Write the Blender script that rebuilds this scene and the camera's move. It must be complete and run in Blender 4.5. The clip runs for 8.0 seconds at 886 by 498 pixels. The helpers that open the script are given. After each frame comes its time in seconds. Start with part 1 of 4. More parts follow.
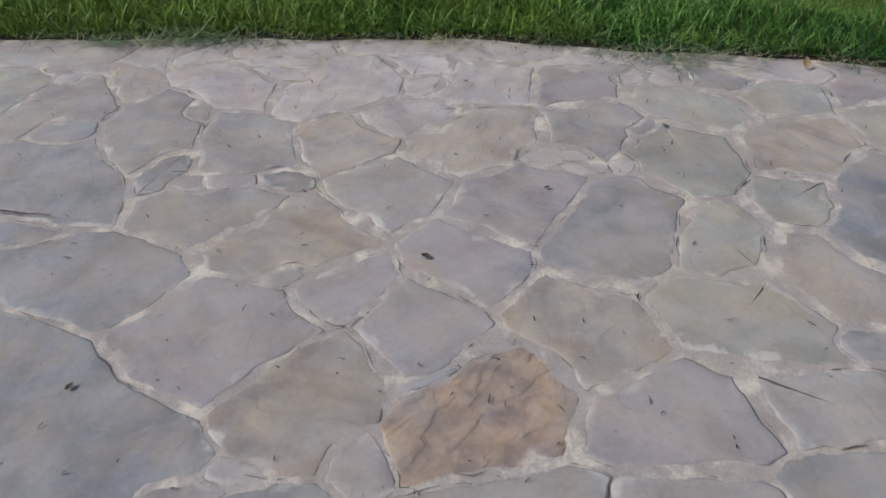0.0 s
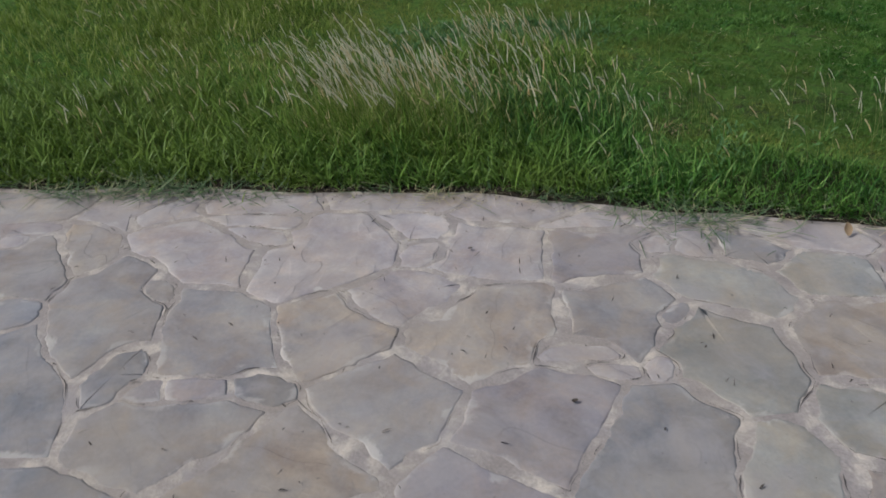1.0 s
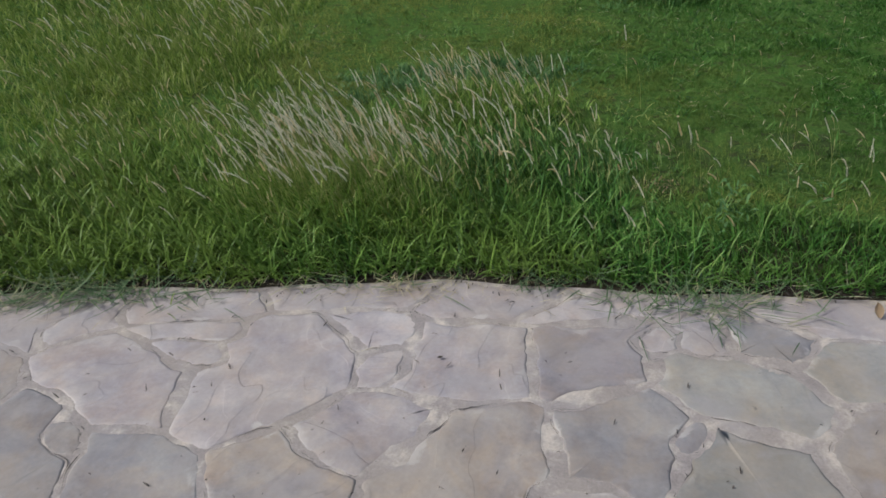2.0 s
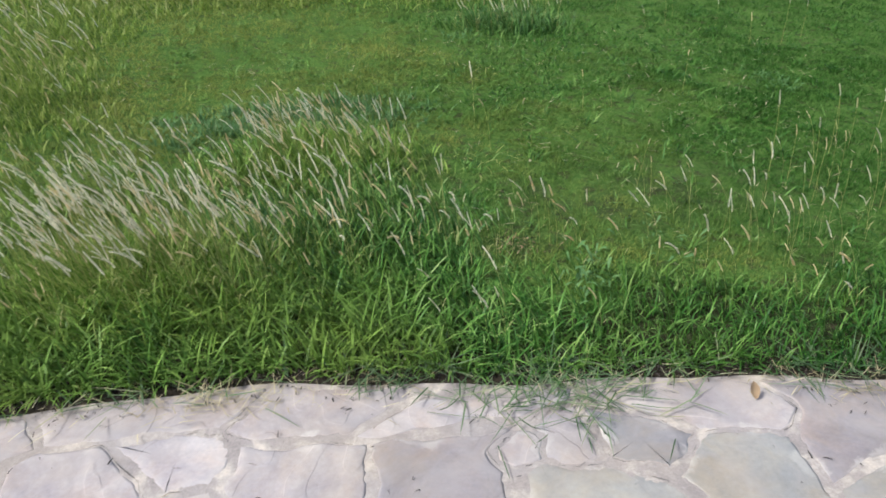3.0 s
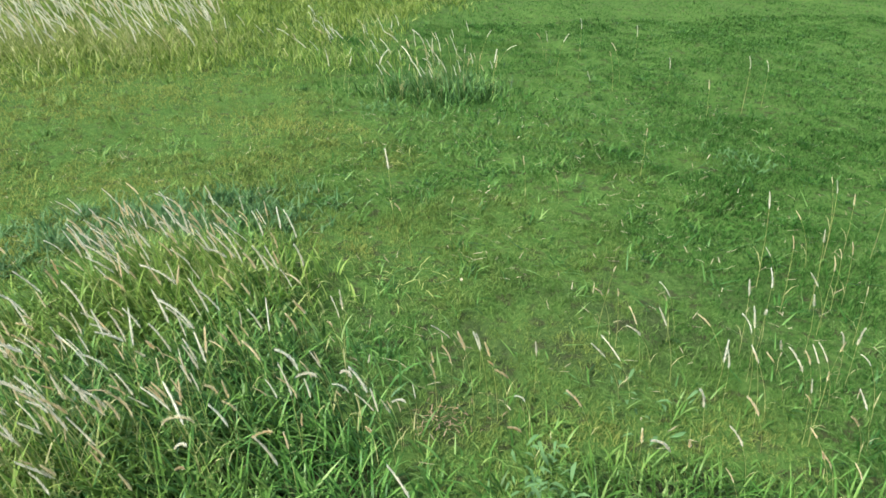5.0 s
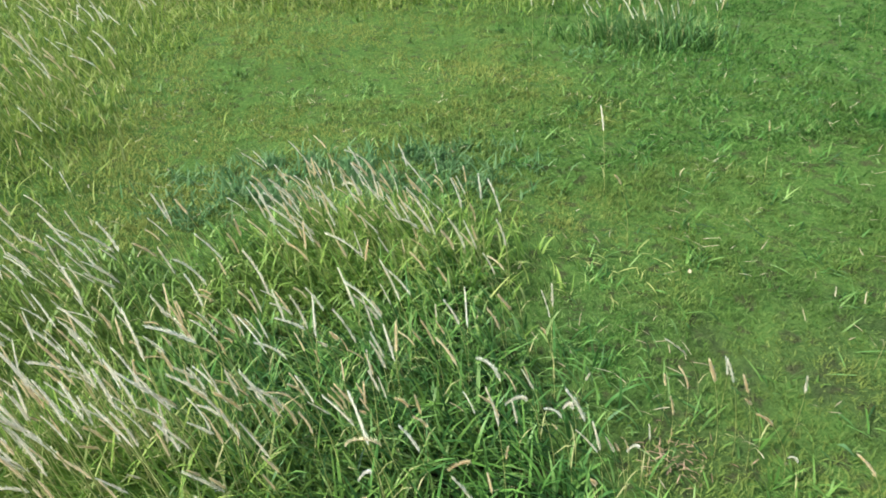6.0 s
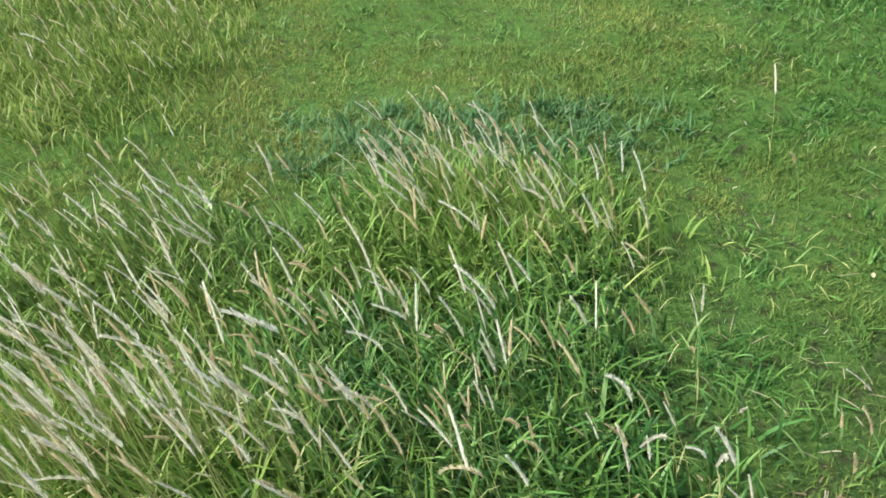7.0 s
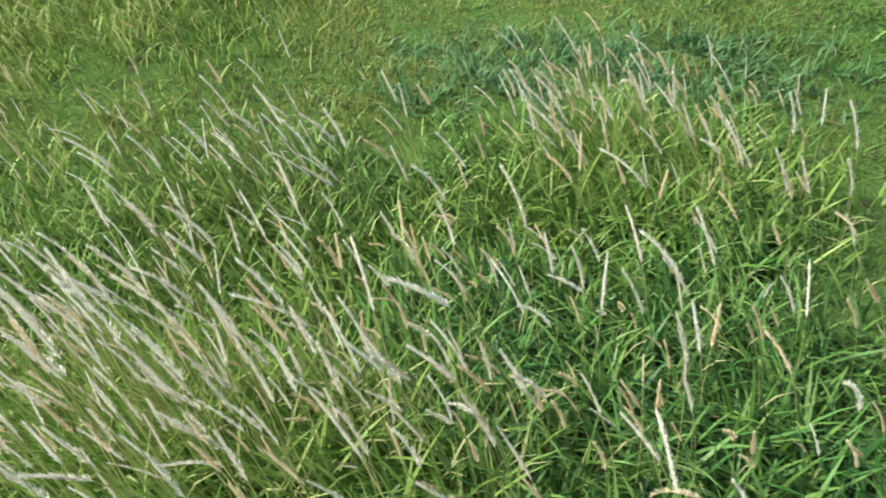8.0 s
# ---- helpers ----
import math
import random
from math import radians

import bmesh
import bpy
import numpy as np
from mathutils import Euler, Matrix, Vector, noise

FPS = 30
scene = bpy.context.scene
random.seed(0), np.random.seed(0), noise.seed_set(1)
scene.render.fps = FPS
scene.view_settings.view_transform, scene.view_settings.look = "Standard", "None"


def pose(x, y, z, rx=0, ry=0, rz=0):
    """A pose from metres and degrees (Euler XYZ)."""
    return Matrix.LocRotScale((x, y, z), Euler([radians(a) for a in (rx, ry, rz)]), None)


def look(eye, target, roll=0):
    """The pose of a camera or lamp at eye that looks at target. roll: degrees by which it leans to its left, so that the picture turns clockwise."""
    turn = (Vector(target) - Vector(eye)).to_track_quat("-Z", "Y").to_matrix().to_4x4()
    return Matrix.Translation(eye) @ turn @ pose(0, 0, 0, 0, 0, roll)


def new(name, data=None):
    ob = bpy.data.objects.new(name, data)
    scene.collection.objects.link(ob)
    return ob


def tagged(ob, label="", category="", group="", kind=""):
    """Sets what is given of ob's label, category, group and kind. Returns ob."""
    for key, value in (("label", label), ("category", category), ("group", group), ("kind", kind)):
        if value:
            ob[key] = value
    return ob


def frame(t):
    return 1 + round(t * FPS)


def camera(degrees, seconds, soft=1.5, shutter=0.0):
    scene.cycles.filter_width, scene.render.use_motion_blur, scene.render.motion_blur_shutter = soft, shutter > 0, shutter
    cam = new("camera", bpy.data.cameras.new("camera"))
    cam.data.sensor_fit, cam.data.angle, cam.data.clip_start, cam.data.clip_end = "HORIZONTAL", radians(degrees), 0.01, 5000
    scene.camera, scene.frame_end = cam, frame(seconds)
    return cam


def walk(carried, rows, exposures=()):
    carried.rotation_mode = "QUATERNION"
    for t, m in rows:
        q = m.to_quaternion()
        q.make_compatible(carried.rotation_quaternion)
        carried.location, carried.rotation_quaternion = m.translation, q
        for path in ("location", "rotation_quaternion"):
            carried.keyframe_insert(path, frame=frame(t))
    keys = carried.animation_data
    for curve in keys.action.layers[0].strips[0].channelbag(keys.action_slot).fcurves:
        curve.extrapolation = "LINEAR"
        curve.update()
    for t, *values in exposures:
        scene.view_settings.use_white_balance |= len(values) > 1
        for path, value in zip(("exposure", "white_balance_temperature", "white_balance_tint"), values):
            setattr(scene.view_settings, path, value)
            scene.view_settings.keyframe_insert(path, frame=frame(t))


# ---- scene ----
cam = camera(59.9, 8.0, soft=1.65, shutter=0.15)
PATH = [
    (0, (0.203, -0.203, 1.389), (0.078, 1.365, 0.154), -1.9),
    (0.3, (0.233, -0.041, 1.401), (0.09, 1.561, 0.213), -2.2),
    (0.5, (0.229, 0.046, 1.419), (0.074, 1.67, 0.262), -1.7),
    (0.7, (0.198, 0.152, 1.439), (0.055, 1.797, 0.31), -1.3),
    (1, (0.09, 0.332, 1.465), (0.022, 2.022, 0.398), -0.6),
    (1.2, (0.045, 0.424, 1.463), (0.001, 2.13, 0.42), -1.2),
    (2.3, (0.176, 0.986, 1.476), (0.197, 2.697, 0.44), -2.9),
    (2.5, (0.213, 1.061, 1.464), (0.304, 2.764, 0.42), -2.4),
    (3, (0.275, 1.304, 1.451), (0.609, 2.999, 0.444), 0.5),
    (3.5, (0.288, 1.502, 1.45), (0.741, 3.186, 0.47), 0.2),
    (4, (0.422, 1.739, 1.424), (0.883, 3.451, 0.498), -0.1),
    (4.2, (0.488, 1.827, 1.413), (0.956, 3.55, 0.511), 0.3),
    (5.3, (0.562, 2.233, 1.358), (1.042, 3.939, 0.433), 2.1),
    (5.5, (0.521, 2.329, 1.332), (0.878, 4.042, 0.365), 1.0),
    (6, (0.491, 2.529, 1.294), (0.55, 4.236, 0.253), -1.2),
    (6.5, (0.502, 2.726, 1.255), (0.381, 4.408, 0.179), -2.6),
    (7, (0.48, 2.804, 1.217), (0.228, 4.416, 0.061), -3.0),
    (7.5, (0.375, 2.916, 1.164), (0.15, 4.471, -0.074), -1.1),
    (8, (0.229, 2.987, 1.113), (-0.14, 4.475, -0.172), -2.9),
]
EXPOSURES = [
    (0.0, -0.4, 5850, 8),
    (1.2, -0.54, 5850, 8),
    (2.3, -0.18, 5850, 8),
    (3.5, 0.8, 5850, 8),
    (5.5, 1.08, 5850, 8),
    (8.0, 0.98, 5850, 8),
]
walk(cam, [(t, look(eye, target, roll)) for t, eye, target, roll in PATH], EXPOSURES)

# ---- daylight: a bright overcast evening sky ----
world = bpy.data.worlds.new("sky")
scene.world = world
world.use_nodes = True
wn = world.node_tree.nodes
sky = wn.new("ShaderNodeTexSky")
sky.sky_type = "NISHITA"
sky.sun_disc = False
SUN_UP, SUN_ROUND = radians(47), radians(-105)
sky.sun_elevation, sky.sun_rotation = SUN_UP, SUN_ROUND
sky.air_density, sky.dust_density, sky.ozone_density = 1.0, 4.0, 1.0
wn["Background"].inputs["Strength"].default_value = 0.115
world.node_tree.links.new(sky.outputs[0], wn["Background"].inputs["Color"])
sun_data = bpy.data.lights.new("sun", "SUN")
sun_data.energy, sun_data.angle, sun_data.color = 3.1, radians(11), (1.0, 0.96, 0.9)
sun = new("sun", sun_data)
way = Vector((math.sin(SUN_ROUND) * math.cos(SUN_UP), math.cos(SUN_ROUND) * math.cos(SUN_UP), math.sin(SUN_UP)))
sun.matrix_world = look(way * 30, (0, 0, 0))

# ---- materials ----
def material(name, roughness=0.8):
    mat = bpy.data.materials.new(name)
    mat.use_nodes = True
    nt = mat.node_tree
    shader = nt.nodes["Principled BSDF"]
    shader.inputs["Roughness"].default_value = roughness
    shader.inputs["Specular IOR Level"].default_value = 0.3
    return mat, nt, shader


def ramp(nt, source, stops):
    node = nt.nodes.new("ShaderNodeValToRGB")
    while len(node.color_ramp.elements) < len(stops):
        node.color_ramp.elements.new(0.5)
    for el, (at, c) in zip(node.color_ramp.elements, stops):
        el.position, el.color = at, (*c, 1)
    nt.links.new(source, node.inputs[0])
    return node.outputs[0]


def noise_tex(nt, vector, scale, detail=4.0, rough=0.55, distortion=0.0):
    node = nt.nodes.new("ShaderNodeTexNoise")
    node.inputs["Scale"].default_value, node.inputs["Detail"].default_value = scale, detail
    node.inputs["Roughness"].default_value, node.inputs["Distortion"].default_value = rough, distortion
    nt.links.new(vector, node.inputs["Vector"])
    return node.outputs["Fac"]


def maths(nt, op, a, b, clamp=False):
    node = nt.nodes.new("ShaderNodeMath")
    node.operation, node.use_clamp = op, clamp
    for slot, v in zip(node.inputs, (a, b)):
        if isinstance(v, (int, float)):
            slot.default_value = v
        else:
            nt.links.new(v, slot)
    return node.outputs[0]


def mixed(nt, how, fac, a, b):
    node = nt.nodes.new("ShaderNodeMix")
    node.data_type, node.blend_type = "RGBA", how
    for slot, v in ((node.inputs[0], fac), (node.inputs[6], a), (node.inputs[7], b)):
        if isinstance(v, (int, float)):
            slot.default_value = v
        elif isinstance(v, tuple):
            slot.default_value = (*v, 1)
        else:
            nt.links.new(v, slot)
    return node.outputs[2]


def bump(nt, shader, height, strength, distance):
    node = nt.nodes.new("ShaderNodeBump")
    node.inputs["Strength"].default_value, node.inputs["Distance"].default_value = strength, distance
    nt.links.new(height, node.inputs["Height"])
    nt.links.new(node.outputs[0], shader.inputs["Normal"])


def place(nt):
    return nt.nodes.new("ShaderNodeTexCoord").outputs["Object"]


def stone_material(name, low, mid, high, cleft=0.5, coarse=1.0, relief=0.5, along=None, ridged=2.6):
    """Cleft sandstone: mottled, with layered ridges turned differently on each stone and mortar smeared on its rim."""
    mat, nt, shader = material(name, 0.85)
    info = nt.nodes.new("ShaderNodeObjectInfo")
    geo = nt.nodes.new("ShaderNodeNewGeometry")
    turn = nt.nodes.new("ShaderNodeVectorRotate")
    turn.rotation_type = "Z_AXIS"
    nt.links.new(geo.outputs["Position"], turn.inputs["Vector"])
    if along is None:
        nt.links.new(maths(nt, "MULTIPLY", info.outputs["Random"], 6.28), turn.inputs["Angle"])
    else:
        turn.inputs["Angle"].default_value = -radians(along)
    shift = nt.nodes.new("ShaderNodeVectorMath")
    shift.operation = "ADD"
    nt.links.new(turn.outputs[0], shift.inputs[0])
    nt.links.new(maths(nt, "MULTIPLY", info.outputs["Random"], 37.0), shift.inputs[1])
    p = shift.outputs[0]
    stretch = nt.nodes.new("ShaderNodeMapping")
    stretch.inputs["Scale"].default_value = (1.0, ridged, 1.0)
    nt.links.new(p, stretch.inputs["Vector"])
    broad = noise_tex(nt, p, 5.0 * coarse, 5, 0.6, 0.4)
    fine = noise_tex(nt, p, 70, 5, 0.7)
    layer = noise_tex(nt, stretch.outputs[0], 3.0 * coarse, 1.5, 0.5, 0.2)
    base = ramp(nt, broad, [(0.36, low), (0.5, mid), (0.66, high)])
    hue = noise_tex(nt, p, 7.0, 5, 0.65, 0.5)
    base = mixed(nt, "SOFT_LIGHT", 0.55, base, ramp(nt, hue, [(0.35, (0.39, 0.44, 0.53)), (0.5, (0.5, 0.49, 0.5)), (0.66, (0.64, 0.53, 0.42))]))
    tone = maths(nt, "ADD", maths(nt, "MULTIPLY", info.outputs["Random"], 0.2), 0.9)
    base = mixed(nt, "MULTIPLY", 1.0, base, ramp(nt, maths(nt, "MULTIPLY", tone, 0.5), [(0.0, (0, 0, 0)), (1.0, (2, 2, 2))]))
    base = mixed(nt, "OVERLAY", 0.22, base, ramp(nt, fine, [(0.3, (0.3, 0.3, 0.3)), (0.7, (0.7, 0.7, 0.7))]))
    base = mixed(nt, "SOFT_LIGHT", 0.3, base, ramp(nt, layer, [(0.35, (0.36, 0.33, 0.34)), (0.65, (0.64, 0.63, 0.60))]))
    # iron-stained and dusty patches run across the flags
    stain = noise_tex(nt, geo.outputs["Position"], 2.1, 5, 0.6, 0.5)
    base = mixed(nt, "MIX", ramp(nt, stain, [(0.42, (0, 0, 0)), (0.7, (0.5, 0.5, 0.5))]), base, (0.38, 0.315, 0.24))
    base = mixed(nt, "MIX", ramp(nt, noise_tex(nt, geo.outputs["Position"], 4.6, 5, 0.65, 0.7), [(0.5, (0, 0, 0)), (0.68, (0.6, 0.6, 0.6))]), base, (0.36, 0.325, 0.31))
    rim = nt.nodes.new("ShaderNodeAttribute")
    rim.attribute_name = "smear"
    patchy = noise_tex(nt, geo.outputs["Position"], 11, 6, 0.7, 0.8)
    gaps = maths(nt, "MULTIPLY", maths(nt, "SUBTRACT", noise_tex(nt, geo.outputs["Position"], 4.0, 3, 0.6, 0.5), 0.42), 4.0, True)
    ragged = maths(nt, "ADD", rim.outputs["Fac"], maths(nt, "MULTIPLY", maths(nt, "SUBTRACT", noise_tex(nt, geo.outputs["Position"], 17, 5, 0.7, 0.6), 0.5), 2.2))
    smear = maths(nt, "MULTIPLY", maths(nt, "MULTIPLY", maths(nt, "SUBTRACT", ragged, 0.5), 3.0, True), maths(nt, "ADD", maths(nt, "MULTIPLY", gaps, 0.85), 0.15), True)
    smear = maths(nt, "MULTIPLY", smear, maths(nt, "MULTIPLY", rim.outputs["Fac"], 4.0, True))
    smear = maths(nt, "MAXIMUM", smear, maths(nt, "MULTIPLY", maths(nt, "SUBTRACT", patchy, 0.62), 2.0, True))
    base = mixed(nt, "MIX", maths(nt, "MULTIPLY", smear, 0.7), base, mixed(nt, "MIX", patchy, (0.46, 0.415, 0.37), (0.64, 0.585, 0.515)))
    # thin dark ledges where a layer has flaked, and dark weathered specks
    ledge = maths(nt, "SUBTRACT", 1.0, maths(nt, "MULTIPLY", maths(nt, "ABSOLUTE", maths(nt, "SUBTRACT", layer, 0.53), 0.0), 90.0), True)
    where = maths(nt, "MULTIPLY", maths(nt, "SUBTRACT", noise_tex(nt, geo.outputs["Position"], 3.2, 3, 0.6), 0.53), 9.0, True)
    base = mixed(nt, "MIX", maths(nt, "MULTIPLY", maths(nt, "MULTIPLY", ledge, where), 0.22), base, (0.09, 0.08, 0.075))
    spots = noise_tex(nt, geo.outputs["Position"], 42, 2, 0.5)
    base = mixed(nt, "MIX", maths(nt, "MULTIPLY", maths(nt, "SUBTRACT", spots, 0.72), 6.0, True), base, (0.10, 0.09, 0.085))
    nt.links.new(base, shader.inputs["Base Color"])
    step = ramp(nt, layer, [(0.44, (0.2, 0.2, 0.2)), (0.525, (0.45, 0.45, 0.45)), (0.535, (0.6, 0.6, 0.6)), (0.66, (0.85, 0.85, 0.85))])
    height = maths(nt, "ADD", maths(nt, "MULTIPLY", step, cleft), maths(nt, "ADD", maths(nt, "MULTIPLY", fine, 0.14), maths(nt, "MULTIPLY", broad, 0.6)))
    bump(nt, shader, height, relief, 0.007)
    return mat


STONE = {
    "g": stone_material("grey_sandstone", (0.25, 0.225, 0.21), (0.30, 0.275, 0.255), (0.36, 0.33, 0.295)),
    "p": stone_material("purple_grey_sandstone", (0.235, 0.21, 0.205), (0.285, 0.255, 0.25), (0.33, 0.29, 0.28)),
    "b": stone_material("blue_grey_sandstone", (0.2, 0.195, 0.195), (0.245, 0.238, 0.238), (0.3, 0.285, 0.275)),
    "n": stone_material("green_grey_sandstone", (0.25, 0.24, 0.21), (0.295, 0.28, 0.245), (0.35, 0.33, 0.285)),
    "t": stone_material("tan_sandstone", (0.265, 0.228, 0.20), (0.33, 0.287, 0.245), (0.39, 0.335, 0.275), 1.0, 1.2, 0.7),
    "w": stone_material("pale_pink_sandstone", (0.34, 0.298, 0.285), (0.41, 0.362, 0.34), (0.49, 0.435, 0.395), 1.5, 1.2, 0.7, None, 1.9),
    "o": stone_material("brown_sandstone", (0.215, 0.165, 0.138), (0.29, 0.216, 0.165), (0.36, 0.272, 0.2), 1.2, 3.2, 0.9, 50, 2.2),
}

MORTAR, nt, sh = material("mortar", 0.95)
p = place(nt)
grit = noise_tex(nt, p, 130, 4, 0.7)
lump = noise_tex(nt, p, 9, 5, 0.65, 0.3)
c = ramp(nt, lump, [(0.3, (0.28, 0.241, 0.22)), (0.5, (0.355, 0.308, 0.276)), (0.66, (0.61, 0.528, 0.435))])
c = mixed(nt, "OVERLAY", 0.35, c, ramp(nt, grit, [(0.25, (0.2, 0.2, 0.2)), (0.75, (0.8, 0.8, 0.8))]))
spread = nt.nodes.new("ShaderNodeNewGeometry").outputs["Position"]
c = mixed(nt, "MIX", ramp(nt, noise_tex(nt, spread, 2.1, 5, 0.6, 0.5), [(0.42, (0, 0, 0)), (0.7, (0.5, 0.5, 0.5))]), c, (0.38, 0.315, 0.24))
c = mixed(nt, "MIX", ramp(nt, noise_tex(nt, spread, 4.6, 5, 0.65, 0.7), [(0.5, (0, 0, 0)), (0.68, (0.6, 0.6, 0.6))]), c, (0.36, 0.325, 0.31))
nt.links.new(c, sh.inputs["Base Color"])
bump(nt, sh, maths(nt, "ADD", maths(nt, "MULTIPLY", grit, 0.2), lump), 0.8, 0.009)

CRACK, nt, sh = material("soil_in_cracks", 1.0)
c = ramp(nt, noise_tex(nt, place(nt), 60, 3), [(0.3, (0.03, 0.025, 0.022)), (0.7, (0.09, 0.075, 0.065))])
nt.links.new(c, sh.inputs["Base Color"])

SOIL, nt, sh = material("turf_soil", 1.0)
sh.inputs["Specular IOR Level"].default_value = 0.04
p = place(nt)
patch = noise_tex(nt, p, 1.6, 5, 0.6)
fine = noise_tex(nt, p, 45, 6, 0.7)
earth = ramp(nt, fine, [(0.3, (0.02, 0.017, 0.012)), (0.7, (0.06, 0.05, 0.034))])
turf = ramp(nt, fine, [(0.3, (0.046, 0.105, 0.019)), (0.7, (0.128, 0.215, 0.046))])
bare = nt.nodes.new("ShaderNodeAttribute")
bare.attribute_name = "smear"
cover = mixed(nt, "MIX", ramp(nt, patch, [(0.22, (0.7, 0.7, 0.7)), (0.4, (1, 1, 1))]), earth, turf)
cover = mixed(nt, "MIX", ramp(nt, noise_tex(nt, p, 16, 3, 0.6), [(0.54, (0, 0, 0)), (0.66, (0.7, 0.7, 0.7))]), cover, (0.06, 0.05, 0.028))
nt.links.new(mixed(nt, "MIX", bare.outputs["Fac"], cover, earth), sh.inputs["Base Color"])
bump(nt, sh, fine, 1.0, 0.02)


def leaf_material(name, stops, thin=0.4, roughness=0.55, patches=None, gloss=0.1):
    """Thin leaf: each blade its own tone, drifting in broad patches, with light passing through."""
    mat, nt, shader = material(name, roughness)
    shader.inputs["Specular IOR Level"].default_value = gloss
    geo = nt.nodes.new("ShaderNodeNewGeometry")
    drift = noise_tex(nt, geo.outputs["Position"], 1.3, 4, 0.6)
    near = noise_tex(nt, geo.outputs["Position"], 9.0, 3, 0.6)
    pick = maths(nt, "ADD", maths(nt, "MULTIPLY", geo.outputs["Random Per Island"], 0.66), maths(nt, "ADD", maths(nt, "MULTIPLY", drift, 0.55), maths(nt, "MULTIPLY", near, 0.35)))
    pick = maths(nt, "SUBTRACT", pick, 0.3)
    colour = ramp(nt, pick, stops)
    if patches:
        low, high, other = patches
        where = nt.nodes.new("ShaderNodeSeparateXYZ")
        nt.links.new(geo.outputs["Position"], where.inputs[0])
        dry = maths(nt, "ADD", noise_tex(nt, geo.outputs["Position"], 0.9, 4, 0.62), maths(nt, "MULTIPLY", maths(nt, "SUBTRACT", 0.9, where.outputs["X"]), 0.1))
        colour = mixed(nt, "MIX", ramp(nt, dry, [(low, (0, 0, 0)), (high, (0.75, 0.75, 0.75))]), colour, other)
        # deeper, darker green in broad patches, more so towards +X
        greener = maths(nt, "ADD", noise_tex(nt, geo.outputs["Position"], 1.7, 4, 0.65), maths(nt, "MULTIPLY", maths(nt, "SUBTRACT", where.outputs["X"], 1.2), 0.12))
        colour = mixed(nt, "MULTIPLY", ramp(nt, greener, [(0.44, (0, 0, 0)), (0.66, (0.85, 0.85, 0.85))]), colour, (0.52, 0.66, 0.56))
    nt.links.new(colour, shader.inputs["Base Color"])
    through_leaf = nt.nodes.new("ShaderNodeBsdfTranslucent")
    nt.links.new(colour, through_leaf.inputs["Color"])
    both = nt.nodes.new("ShaderNodeMixShader")
    both.inputs[0].default_value = thin
    nt.links.new(shader.outputs[0], both.inputs[1])
    nt.links.new(through_leaf.outputs[0], both.inputs[2])
    nt.links.new(both.outputs[0], nt.nodes["Material Output"].inputs["Surface"])
    return mat


LUSH = leaf_material("lush_blade", [(0.1, (0.016, 0.053, 0.0095)), (0.38, (0.065, 0.168, 0.026)), (0.66, (0.152, 0.285, 0.054)), (0.92, (0.32, 0.41, 0.13))], 0.14, 0.42, (0.46, 0.7, (0.18, 0.25, 0.042)), 0.14)
DEEP = leaf_material("deep_green_blade", [(0.1, (0.02, 0.064, 0.014)), (0.4, (0.08, 0.19, 0.04)), (0.66, (0.17, 0.31, 0.07)), (0.95, (0.36, 0.44, 0.17))], 0.2, 0.42, None, 0.16)
LAWN = leaf_material("lawn_blade", [(0.12, (0.0205, 0.067, 0.0105)), (0.36, (0.058, 0.148, 0.0235)), (0.62, (0.115, 0.228, 0.042)), (0.88, (0.265, 0.335, 0.115))], 0.3, 0.65, (0.37, 0.62, (0.30, 0.315, 0.075)), 0.05)
MEADOW = leaf_material("meadow_blade", [(0.1, (0.08, 0.135, 0.02)), (0.4, (0.19, 0.275, 0.042)), (0.65, (0.31, 0.385, 0.08)), (0.95, (0.52, 0.52, 0.21))], 0.4, 0.45)
LIME = leaf_material("lime_blade", [(0.1, (0.08, 0.158, 0.024)), (0.4, (0.2, 0.33, 0.053)), (0.66, (0.345, 0.455, 0.095)), (0.95, (0.57, 0.59, 0.23))], 0.38, 0.45, None, 0.12)
BLUE = leaf_material("bluish_weed", [(0.1, (0.06, 0.14, 0.043)), (0.5, (0.125, 0.24, 0.082)), (0.9, (0.24, 0.35, 0.15))], 0.35, 0.75)
STALK = leaf_material("flower_stalk", [(0.1, (0.27, 0.34, 0.08)), (0.5, (0.42, 0.45, 0.145)), (0.9, (0.56, 0.52, 0.25))], 0.4)
STRAW = leaf_material("cut_grass", [(0.1, (0.07, 0.12, 0.05)), (0.45, (0.12, 0.19, 0.085)), (0.68, (0.2, 0.25, 0.13)), (0.9, (0.5, 0.44, 0.27))], 0.2)
HAY = leaf_material("dried_grass", [(0.1, (0.30, 0.25, 0.14)), (0.5, (0.48, 0.41, 0.24)), (0.9, (0.62, 0.55, 0.36))], 0.2)
DRY = leaf_material("dry_leaf", [(0.2, (0.30, 0.20, 0.11)), (0.8, (0.50, 0.36, 0.22))], 0.2)
BIT = leaf_material("dark_litter", [(0.2, (0.03, 0.025, 0.022)), (0.8, (0.10, 0.08, 0.065))], 0.0)


